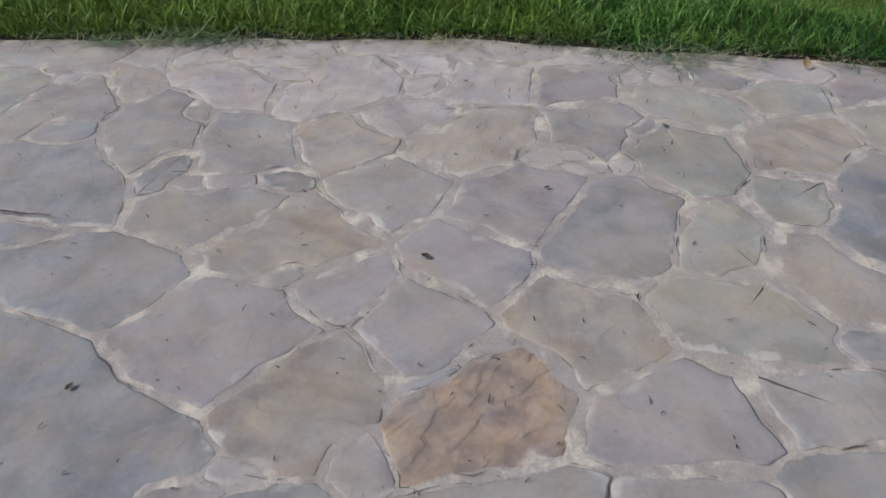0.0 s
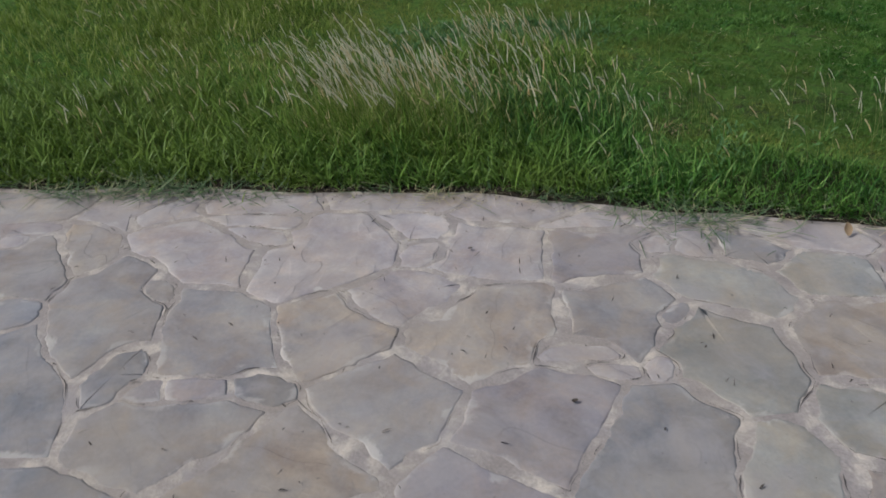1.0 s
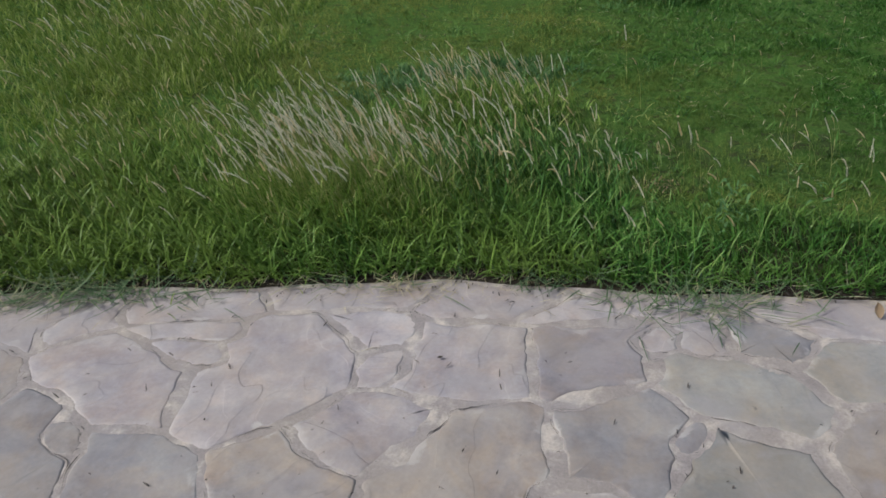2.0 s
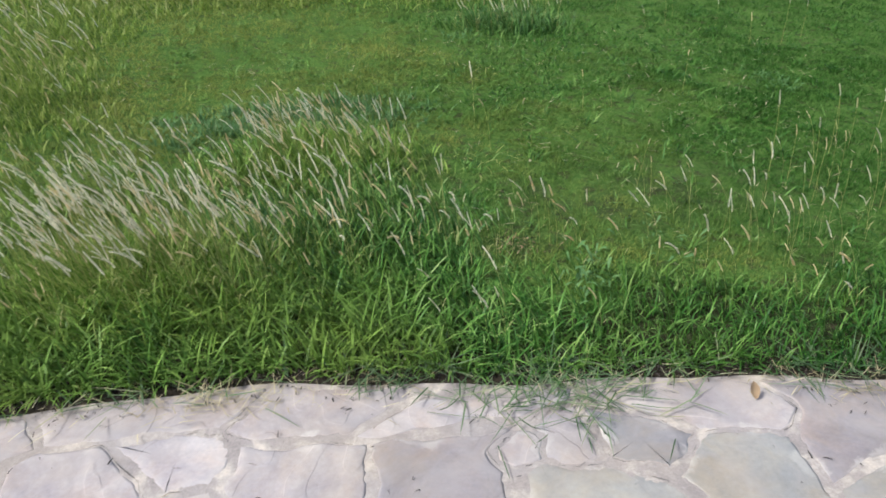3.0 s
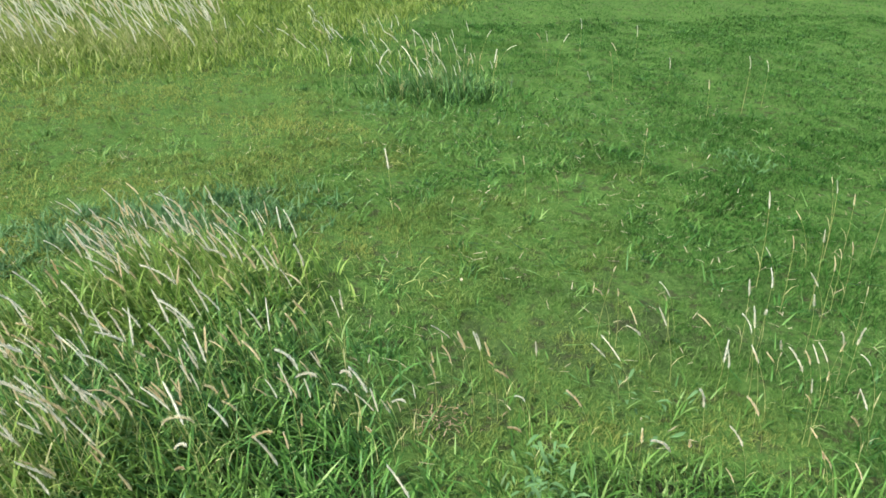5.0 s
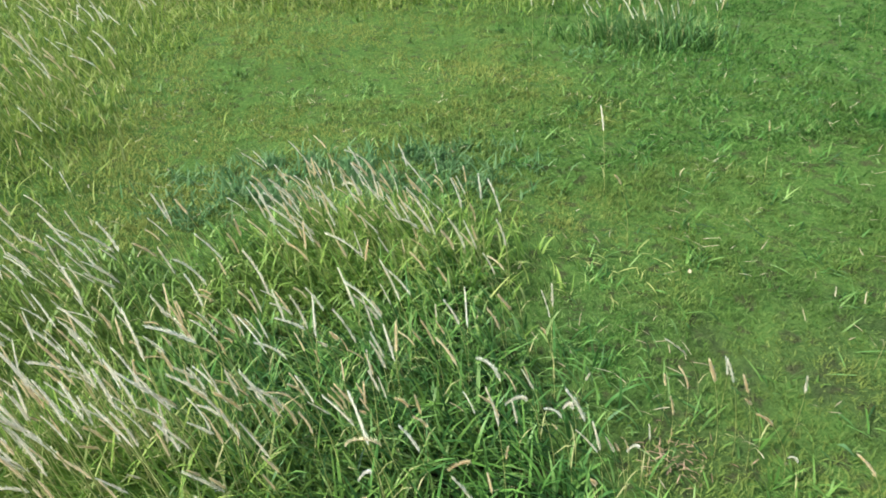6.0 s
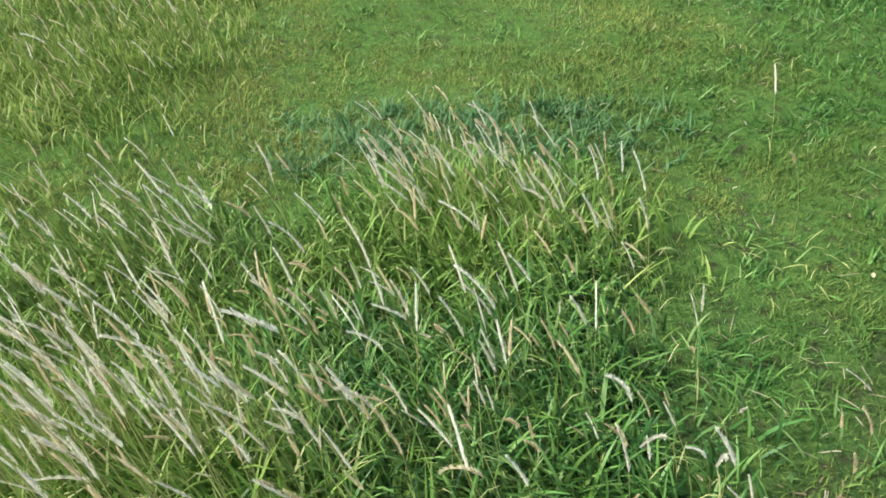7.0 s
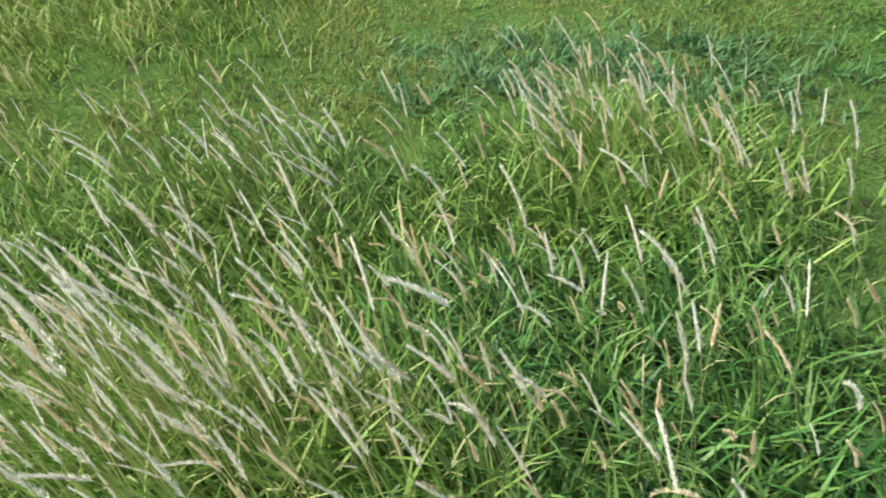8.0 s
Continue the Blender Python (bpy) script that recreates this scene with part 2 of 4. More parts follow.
def head_material(name, low, high):
    mat, nt, shader = material(name, 0.9)
    info = nt.nodes.new("ShaderNodeObjectInfo")
    geo = nt.nodes.new("ShaderNodeNewGeometry")
    pick = maths(nt, "ADD", maths(nt, "MULTIPLY", info.outputs["Random"], 0.7), maths(nt, "MULTIPLY", geo.outputs["Random Per Island"], 0.3))
    colour = ramp(nt, pick, [(0.1, low), (0.9, high)])
    nt.links.new(colour, shader.inputs["Base Color"])
    soft = nt.nodes.new("ShaderNodeBsdfTranslucent")
    nt.links.new(colour, soft.inputs["Color"])
    both = nt.nodes.new("ShaderNodeMixShader")
    both.inputs[0].default_value = 0.3
    nt.links.new(shader.outputs[0], both.inputs[1])
    nt.links.new(soft.outputs[0], both.inputs[2])
    nt.links.new(both.outputs[0], nt.nodes["Material Output"].inputs["Surface"])
    return mat


SILVER = head_material("silvery_seed_fluff", (0.85, 0.79, 0.60), (0.97, 0.94, 0.78))
TAN_HEAD = head_material("tan_seed_fluff", (0.78, 0.65, 0.38), (0.94, 0.84, 0.56))

# ---- the lie of the land ----
rng = np.random.default_rng(7)


def edge(x):
    """Where the paving ends and the turf begins."""
    x = np.asarray(x, float)
    return 3.10 - 0.16 * np.log1p(np.exp(6 * np.clip(x - 0.05, -20, 20))) / 6 + 0.012 * np.sin(5.1 * x + 1) + 0.008 * np.sin(13 * x)


def waves(x, y, scale, seed):
    """Smooth noise between about -1 and 1."""
    r = np.random.default_rng(seed)
    total = np.zeros(np.broadcast(x, y).shape)
    for _ in range(9):
        a, k, ph = r.uniform(0, 6.28), r.uniform(0.5, 1.9) / scale, r.uniform(0, 6.28)
        total += np.sin(6.28 * k * (x * np.cos(a) + y * np.sin(a)) + ph)
    return total / 4.0


def soft_step(v, a, b):
    s = np.clip((v - a) / (b - a), 0, 1)
    return s * s * (3 - 2 * s)


def turf(x, y):
    """Height of the turf's soil: low tussocks, one shallow hollow."""
    rough = 0.012 + 0.010 * waves(x, y, 0.7, 3) + 0.012 * waves(x, y, 2.2, 4)
    hollow = -0.05 * np.exp(-((x - 2.6) / 0.35) ** 2 - ((y - 4.75) / 0.16) ** 2)
    return (rough + hollow) * soft_step(y - edge(x), 0.0, 0.35) + 0.006


def clump_back(x):
    return np.interp(x, [-1.2, -0.9, -0.4, 0.0, 0.6, 0.8], [4.12, 4.18, 4.5, 4.75, 4.95, 4.9])


def tall(x, y):
    """0 on the mown lawn, 1 where the long grass stands: the fringe by the paving and the clump behind it."""
    d = y - edge(x)
    wob = 0.07 * waves(x, y, 0.5, 11)
    fringe = 1 - soft_step(d + wob, 0.3, 0.68)
    side = np.interp(y, [3.0, 3.6, 3.85, 4.1, 4.5, 5.0], [1.0, 0.85, 0.72, 0.7, 0.66, 0.62])
    clump = (1 - soft_step(x + wob, side - 0.08, side + 0.08)) * (1 - soft_step(y + wob, clump_back(x) - 0.08, clump_back(x) + 0.1))
    return np.maximum(fringe, clump)


def meadow(x, y):
    """0 to 1: the unmown meadow beside the clump and in the distance."""
    wob = 0.16 * waves(x, y, 0.9, 12)
    left = 1 - soft_step(x + wob, -1.05, -0.7)
    far = soft_step(y + wob, 7.4, 7.9) * (1 - soft_step(x - 0.9 * (y - 7.6) + 2 * wob, 0.2, 1.2))
    strip = soft_step(x + wob, -1.5, -1.2) * soft_step(y, 4.35, 4.55) * (1 - soft_step(y, 4.9, 5.1))
    return np.maximum(left * (1 - 0.8 * strip), far)


def mesh_of(name, verts, tris, mat, attribute=None):
    me = bpy.data.meshes.new(name)
    verts, tris = np.asarray(verts, np.float32), np.asarray(tris, np.int32)
    me.vertices.add(len(verts))
    me.vertices.foreach_set("co", verts.ravel())
    me.loops.add(tris.size)
    me.loops.foreach_set("vertex_index", tris.ravel())
    me.polygons.add(len(tris))
    me.polygons.foreach_set("loop_start", np.arange(0, tris.size, 3, dtype=np.int32))
    if attribute is not None:
        me.attributes.new("smear", "FLOAT", "POINT").data.foreach_set("value", np.asarray(attribute, np.float32))
    me.update(calc_edges=True)
    me.materials.append(mat)
    return me


def blades(x, y, z, length, width, lean, curl, bearing, rows):
    """Tapered, bent grass blades, all at once: the corners and triangles."""
    n = len(x)
    twist = bearing + 1.57 + rng.normal(0, 0.5, n)
    px, py, pz, tilt = x.copy(), y.copy(), z.copy(), lean.copy()
    out = np.zeros((n, 2 * rows + 1, 3))
    step = length / rows
    for k in range(rows):
        half = 0.5 * width * (1 - 0.75 * (k / rows) ** 2) * (0.7 if k == 0 else 1.0)
        for s, side in ((0, -1), (1, 1)):
            out[:, 2 * k + s] = np.stack([px + side * half * np.cos(twist), py + side * half * np.sin(twist), pz], 1)
        px, py, pz = px + step * np.sin(tilt) * np.cos(bearing), py + step * np.sin(tilt) * np.sin(bearing), pz + step * np.cos(tilt)
        tilt = tilt + curl / rows
        pz = np.maximum(pz, z + 0.004)
    out[:, -1] = np.stack([px, py, pz], 1)
    one = []
    for k in range(rows - 1):
        a = 2 * k
        one += [(a, a + 1, a + 2), (a + 1, a + 3, a + 2)]
    one.append((2 * rows - 2, 2 * rows - 1, 2 * rows))
    tris = (np.asarray(one)[None] + (np.arange(n) * (2 * rows + 1))[:, None, None]).reshape(-1, 3)
    return out.reshape(-1, 3), tris


def scatter(n, x0, x1, y0, y1, chance):
    """n tries in a field, each kept by its chance."""
    x, y = rng.uniform(x0, x1, n), rng.uniform(y0, y1, n)
    keep = rng.random(n) < chance(x, y)
    return x[keep], y[keep]

# ---- ground ----
def ground_sheet():
    near_x, near_y = np.arange(-6, 8.01, 0.06), np.concatenate([[-3, -0.5, -0.04, -0.012], np.arange(0.0, 0.6, 0.03), np.arange(0.6, 10, 0.1)])
    far = np.array([15, 25, 50, 100, 250, 600.0])
    xs = np.concatenate([-far[::-1], near_x, far])
    ys = np.concatenate([-far[::-1], near_y, far])
    X, V = np.meshgrid(xs, ys)
    Y = V + edge(np.clip(X, -9, 9))
    Z = np.where(V > -0.03, turf(X, Y), -0.09)
    n, m = len(ys), len(xs)
    i = (np.arange(n - 1)[:, None] * m + np.arange(m - 1)).ravel()
    tris = np.concatenate([np.stack([i, i + 1, i + m + 1], 1), np.stack([i, i + m + 1, i + m], 1)])
    # dark earth paints in shade at the edge and under tall grass; elsewhere worn soil
    me = mesh_of("ground", np.stack([X.ravel(), Y.ravel(), Z.ravel()], 1), tris, SOIL, np.maximum(1 - soft_step(V, 0.08, 0.3), 0.8 * soft_step(tall(X, Y), 0.7, 1.0) + 0.6 * np.exp(-((X - 1.03) / 0.1) ** 2 - ((Y - 3.7) / 0.07) ** 2) + 0.75 * np.exp(-((X - 1.6) / 0.9) ** 2 - ((Y - 4.0) / 0.35) ** 2) * np.clip(0.35 + 0.7 * waves(X, Y, 0.16, 33), 0, 1)).clip(0, 1).ravel() * (soft_step(X, -4.2, -2.9) * (1 - soft_step(X, 3.6, 5.0)) * (V > -0.6)).ravel())
    me.polygons.foreach_set("use_smooth", np.ones(len(me.polygons), bool))
    return tagged(new("ground", me), "soil and turf under the grass beside the paving", "ground", kind="structure")


ground_sheet()


def paving_bed():
    """The mortar bed, ending in a ragged edge at the turf."""
    xs = np.concatenate([np.arange(-9, -1.9, 0.1), np.arange(-1.9, 2.2, 0.013), np.arange(2.2, 9.01, 0.1)])
    vs = np.concatenate([np.linspace(0, 0.6, 24)[:-1], np.linspace(0.6, 1, 215)])
    X, V = np.meshgrid(xs, vs)
    Y = -4 + V * (edge(X) + 0.05 + 4)
    Z = -0.0011 + 0.0006 * waves(X, Y, 0.16, 21) + 0.0005 * waves(X, Y, 0.06, 22) + 0.0004 * waves(X, Y, 0.028, 23)
    n, m = X.shape
    v = np.stack([X.ravel(), Y.ravel(), Z.ravel()], 1)
    i = (np.arange(n - 1)[:, None] * m + np.arange(m - 1)).ravel()
    tris = np.concatenate([np.stack([i, i + 1, i + m + 1], 1), np.stack([i, i + m + 1, i + m], 1)])
    rim = np.arange((n - 1) * m, n * m)
    low = v[rim] - (0, 0, 0.08)
    k = np.arange(m - 1)
    tris = np.concatenate([tris, np.stack([rim[k], rim[k + 1], n * m + k + 1], 1), np.stack([rim[k], n * m + k + 1, n * m + k], 1)])
    me = mesh_of("pavement", np.concatenate([v, low]), tris, MORTAR)
    me.polygons.foreach_set("use_smooth", np.ones(len(me.polygons), bool))
    return tagged(new("pavement", me), "crazy paving of grey and tan sandstone flags set in pale mortar", "paving", kind="structure")


pavement = paving_bed()

# ---- grasses ----
def grass(name, label, category, field, mat, sizes, rows, wind=0.0, towards=None):
    x, y = field
    n = len(x)
    length, width, lean, curl = sizes(x, y, n)
    bearing = rng.uniform(0, 6.28, n)
    if wind:
        bearing = np.where(rng.random(n) < wind, 3.14 + rng.normal(0, 0.7, n), bearing)
    if towards is not None:
        bearing = towards + rng.normal(0, 0.75, n)
    v, t = blades(x, y, turf(x, y) - 0.006, length, width, lean, curl, bearing, rows)
    return tagged(new(name, mesh_of(name, v, t, mat)), label, category, kind="stuff")


def short(x, y, n):
    far = np.interp(y, [3.5, 6, 9, 14], [1.0, 1.25, 1.9, 2.8])
    lift = 1 + 0.35 * waves(x, y, 0.25, 31) + 0.35 * waves(x, y, 1.1, 32)
    return (rng.uniform(0.014, 0.034, n) * np.clip(lift, 0.45, 2.2), 0.003 * far * rng.uniform(0.7, 1.4, n), rng.uniform(0.2, 1.15, n), rng.uniform(0.2, 1.2, n))


def thin_spots(x, y):
    """Where the lawn wears thin and soil shows."""
    worn = np.exp(-((x - 1.6) / 0.9) ** 2 - ((y - 4.0) / 0.35) ** 2)
    bare = np.exp(-((x - 1.03) / 0.08) ** 2 - ((y - 3.7) / 0.05) ** 2)
    return np.clip(1 - 0.85 * worn * np.clip(0.35 + 0.7 * waves(x, y, 0.16, 33), 0, 1) - 0.6 * bare - 0.25 * np.clip(waves(x, y, 0.35, 34), 0, 1) - 0.7 * np.clip(waves(x, y, 0.06, 35) - 0.5, 0, 0.8), 0.05, 1)


def lawn_chance(x, y):
    inside = (y > edge(x) + 0.1) * (x > np.interp(y, [3, 12], [-1.6, -3.2])) * (x < np.interp(y, [3, 10], [3.6, 8.5]))
    return inside * (1 - 0.88 * np.clip(tall(x, y) + 0.6 * meadow(x, y), 0, 1)) * thin_spots(x, y)


for name, count, x0, x1, y0, y1 in (("lawn_grass", 400000, -2.2, 4.6, 3.0, 6.0), ("lawn_grass", 260000, -2.8, 7.2, 6.0, 9.0), ("lawn_grass", 140000, -3.2, 8.5, 9.0, 14.0)):
    grass(name, "short mown green lawn grass with worn patches", "grass", scatter(count, x0, x1, y0, y1, lawn_chance), LAWN, short, 2)


def long_sizes(x, y, n):
    d = np.clip(y - edge(x), 0, 3)
    h = np.interp(d, [0, 0.12, 0.3, 1.0], [0.11, 0.15, 0.16, 0.14]) * (1 + 0.3 * waves(x, y, 0.22, 41)) * np.interp(x, [0.5, 1.2], [1.0, 0.68]) * np.interp(tall(x, y), [0.2, 0.9], [0.5, 1.0])
    low = np.where(rng.random(n) < 0.55, 0.62, 1.0)
    return (h * low * rng.uniform(0.6, 1.25, n), rng.uniform(0.0045, 0.0095, n) * np.interp(x, [0.6, 1.3], [1.0, 0.75]), rng.uniform(0.05, 0.85, n), rng.uniform(0.3, 1.7, n))


def fringe_chance(x, y):
    clumped = 0.7 + 0.45 * waves(x, y, 0.13, 42)
    ends = soft_step(x + 0.4 * waves(x, y, 0.5, 46), -3.9, -2.6) * (1 - soft_step(x + 0.4 * waves(x, y, 0.5, 47), 3.4, 4.8))
    return ends * (y > edge(x) + 0.02) * (1 - 0.95 * np.exp(-((x - 1.03) / 0.13) ** 2 - ((y - 3.7) / 0.09) ** 2)) * tall(x, y) * np.clip(clumped, 0.3, 1)


grass("long_grass", "long lush green grass along the edge of the paving", "grass", scatter(228000, -4.0, 5.0, 2.4, 5.1, fringe_chance), LUSH, long_sizes, 4, 0.35)


def hang_sizes(x, y, n):
    return (rng.uniform(0.05, 0.14, n), rng.uniform(0.004, 0.0075, n), rng.uniform(0.4, 1.1, n), rng.uniform(0.4, 1.3, n))


def hang_chance(x, y):
    d = y - edge(x)
    return (d > 0.012) * (d < 0.1) * np.clip(0.6 + 0.5 * waves(x, y, 0.2, 45), 0.1, 1)


grass("overhanging_grass", "grass blades hanging over the edge of the paving", "grass", scatter(38000, -3.3, 4.2, 2.3, 3.3, hang_chance), LUSH, hang_sizes, 4, 0.0, -1.6)


def meadow_sizes(x, y, n):
    far = np.interp(y, [3.5, 7, 12], [1.0, 1.4, 2.2])
    return (rng.uniform(0.06, 0.15, n) * (1 + 0.3 * waves(x, y, 0.4, 43)), rng.uniform(0.004, 0.008, n) * far, rng.uniform(0.05, 0.9, n), rng.uniform(0.2, 1.6, n))


def meadow_chance(x, y):
    return (y > edge(x) + 0.3) * (x > np.interp(y, [3, 12], [-2.6, -4.5])) * meadow(x, y) * np.clip(0.6 + 0.45 * waves(x, y, 0.2, 44), 0.1, 1) * np.interp(y, [3, 4.3, 4.8, 7, 12], [0.45, 0.55, 0.9, 0.7, 0.45])


grass("meadow_grass", "unmown yellowish green meadow grass", "grass", scatter(220000, -4.5, 3.4, 3.2, 12.0, meadow_chance), MEADOW, meadow_sizes, 3, 0.35)


def tuft_chance(x, y):
    spot = np.clip(waves(x, y, 0.3, 51) - 0.55, 0, 1) * 2.2
    spot = np.maximum(spot, 0.9 * np.exp(-((x - 1.9) / 0.9) ** 2 - ((y - 5.9) / 0.55) ** 2) * np.clip(0.4 + 0.6 * waves(x, y, 0.22, 52), 0, 1))
    spot = np.maximum(spot, 0.3 * np.exp(-((y - edge(x) - 0.75) / 0.15) ** 2) * np.clip(0.3 + 0.6 * waves(x, y, 0.18, 53), 0, 1))
    return (y > edge(x) + 0.4) * spot * (1 - tall(x, y)) * (1 - meadow(x, y))


def tuft_sizes(x, y, n):
    return (rng.uniform(0.03, 0.095, n), rng.uniform(0.0035, 0.0075, n), rng.uniform(0.4, 1.3, n), rng.uniform(0.3, 1.3, n))


grass("coarse_grass", "coarser grass tufts standing out of the lawn", "grass", scatter(170000, -1.0, 6.0, 3.4, 9.0, tuft_chance), LUSH, tuft_sizes, 3)


# bluish low weeds behind the clump, and spots of them in the lawn
def weed_chance(x, y):
    behind = np.exp(-((x - 0.22) / 0.6) ** 4 - ((y - 5.1 - 0.1 * x) / 0.24) ** 4)
    return np.clip(behind * (0.35 + 0.65 * waves(x, y, 0.2, 54)), 0, 1)


def weed_sizes(x, y, n):
    return (rng.uniform(0.03, 0.1, n), rng.uniform(0.005, 0.009, n), rng.uniform(0.2, 1.1, n), rng.uniform(0.2, 1.4, n))


grass("ground_weeds", "low bluish green weeds growing behind the tall clump", "weeds", scatter(32000, -0.6, 1.8, 4.7, 5.5, weed_chance), BLUE, weed_sizes, 3)

# ---- flowering grass ----
def stalk_mesh(rise, lean, bend, seed):
    """A thin stalk swept over by the wind; returns the mesh and the tip's place and tilt."""
    r = random.Random(seed)
    pts, tilt, p = [], lean * 0.25, Vector((0, 0, 0))
    n = 7
    for k in range(n + 1):
        pts.append((p.copy(), tilt))
        p = p + Vector((-math.sin(tilt), r.uniform(-0.04, 0.04), math.cos(tilt))) * (rise / n)
        tilt += (lean * 0.75 + bend) / n
    verts, tris = [], []
    for k, (q, a) in enumerate(pts):
        rad = 0.0017 - 0.0007 * k / n
        for s in range(3):
            th = s * 2.094
            verts.append(q + Vector((math.cos(th) * math.cos(a), math.sin(th), math.cos(th) * math.sin(a))) * rad)
    for k in range(n):
        for s in range(3):
            a, b = 3 * k + s, 3 * k + (s + 1) % 3
            tris += [(a, b, b + 3), (a, b + 3, a + 3)]
    # one narrow leaf on the stalk
    q = pts[2][0]
    i = len(verts)
    turn = r.uniform(0, 6.28)
    ax = Vector((math.cos(turn), math.sin(turn), 0))
    w = ax.cross(Vector((0, 0, 1))) * 0.0022
    verts += [q - w, q + w, q + ax * 0.03 + Vector((0, 0, 0.045)) - w, q + ax * 0.03 + Vector((0, 0, 0.045)) + w, q + ax * 0.07 + Vector((0, 0, 0.06))]
    tris += [(i, i + 1, i + 2), (i + 1, i + 3, i + 2), (i + 2, i + 3, i + 4)]
    return mesh_of("stem", verts, tris, STALK), pts[-1]


def head_mesh(length, radius, curve, mat, seed):
    """A fluffy spike: a spindle with many fine bristles swept towards its tip."""
    r = random.Random(seed)
    verts, tris = [], []
    n, sides = 7, 5
    def axis(s):
        a = curve * s
        return Vector((-math.sin(a) * s * length * 0.6, 0, length * s * (1 - 0.25 * a * a * s)))
    for k in range(n + 1):
        s = k / n
        rad = radius * 0.34 * (1 - 0.7 * s) * (math.sin(math.pi * min(1, 0.10 + 0.86 * s)) ** 0.55)
        c = axis(s)
        for j in range(sides):
            th = j * 6.283 / sides + k * 0.4
            verts.append(c + Vector((math.cos(th) * rad, math.sin(th) * rad, 0)))
    for k in range(n):
        for j in range(sides):
            a, b = sides * k + j, sides * k + (j + 1) % sides
            tris += [(a, b, b + sides), (a, b + sides, a + sides)]
    for _ in range(190):
        s, th = r.uniform(0.02, 0.97), r.uniform(0, 6.283)
        out = Vector((math.cos(th), math.sin(th), 0))
        side = Vector((-math.sin(th), math.cos(th), 0)) * 0.0009
        c = axis(s) + out * radius * 0.2
        tip = c + out * radius * r.uniform(0.5, 1.35) * (1 - 0.75 * s) + Vector((0, 0, r.uniform(0.004, 0.011)))
        i = len(verts)
        verts += [c - side, c + side, tip]
        tris.append((i, i + 1, i + 2))
    return mesh_of("seed_head", verts, tris, mat)


HEADS = {
    "silver": [head_mesh(0.072 + 0.015 * (k % 3), 0.0052 + 0.0008 * (k % 2), 0.1 + 0.25 * (k % 3), SILVER, 60 + k) for k in range(5)],
    "tan": [head_mesh(0.045 + 0.011 * (k % 3), 0.0047 + 0.0005 * (k % 2), 0.1 + 0.3 * (k % 3), TAN_HEAD, 80 + k) for k in range(5)],
}
STALKS = {}
for lean_deg in (15, 24, 28):
    STALKS[lean_deg] = [stalk_mesh(0.36, radians(0.6 * lean_deg + 5 * (k - 2)), radians(2 + 2.5 * k), 100 + lean_deg + k) for k in range(5)]


def flowering_clump(label, x, y, rx, ry, stems, rise, lean_deg, silver, leaf_count=0, leaf_size=0.2, leaf_mat=None, spread=0.35, square=False, head_size=1.0):
    """One stand of seeding grass: its leaves, its stems and a seed head on each stem."""
    holder = tagged(new("seeding_clump"), label, "wild plant", group="seeding clumps")
    holder.location = (x, y, float(turf(np.array(x), np.array(y))))
    base_z = holder.location.z
    if leaf_count:
        bx, by = rng.normal(0, rx * 0.55, leaf_count), rng.normal(0, ry * 0.55, leaf_count)
        bearing = np.where(rng.random(leaf_count) < 0.55, 3.14 + rng.normal(0, 0.6, leaf_count), rng.uniform(0, 6.28, leaf_count))
        z = turf(bx + x, by + y) - base_z - 0.004
        inner = np.exp(-0.5 * ((bx / rx) ** 2 + (by / ry) ** 2) * 0.8)
        v, t = blades(bx, by, z, leaf_size * inner * rng.uniform(0.55, 1.25, leaf_count), rng.uniform(0.005, 0.0095, leaf_count), rng.uniform(0.05, 0.75, leaf_count), rng.uniform(0.2, 1.5, leaf_count), bearing, 4)
        leaves = new("leaves", mesh_of("leaves", v, t, leaf_mat or LIME))
        leaves.parent = holder
        if leaf_count > 2000 and leaf_mat not in (STALK, DEEP):
            few = slice(0, leaf_count // 10)
            v, t = blades(bx[few], by[few], z[few], leaf_size * inner[few] * rng.uniform(0.7, 1.3, leaf_count // 10), np.full(leaf_count // 10, 0.0032), rng.uniform(0.02, 0.35, leaf_count // 10), rng.uniform(0.1, 0.7, leaf_count // 10), bearing[few] + 0.6, 4)
            dried = tagged(new("dry_leaves", mesh_of("dry_leaves", v, t, STALK)), "straw coloured dry blades")
            dried.parent = holder
    for _ in range(stems):
        while True:
            dx, dy = (rng.uniform(-1, 1), rng.uniform(-1, 1)) if square else (rng.normal(0, 0.5), rng.normal(0, 0.5))
            if max(abs(dx), abs(dy)) <= 1 and y + dy * ry > edge(x + dx * rx) + 0.06:
                break
        dx, dy = dx * rx, dy * ry
        mesh, (tip, tilt) = STALKS[lean_deg][rng.integers(5)]
        size = rise / 0.36 * rng.uniform(0.55, 1.16)
        stem = new("stem", mesh)
        stem.parent = holder
        stem.matrix_local = Matrix.LocRotScale((dx, dy, float(turf(np.array(x + dx), np.array(y + dy))) - base_z - 0.004), Euler((0, 0, rng.normal(0, spread))), (size,) * 3)
        kind = HEADS["silver" if rng.random() < silver else "tan"]
        head = new("seed_head", kind[rng.integers(5)])
        head.parent = stem
        girth = rng.uniform(0.6, 1.0)
        grow = head_size * rng.uniform(0.7, 1.3) / size
        head.matrix_local = Matrix.LocRotScale(tip, Euler((0, -tilt - 0.02, rng.uniform(-0.15, 0.15)), "XYZ"), (grow * girth, grow * girth, grow))
    return holder


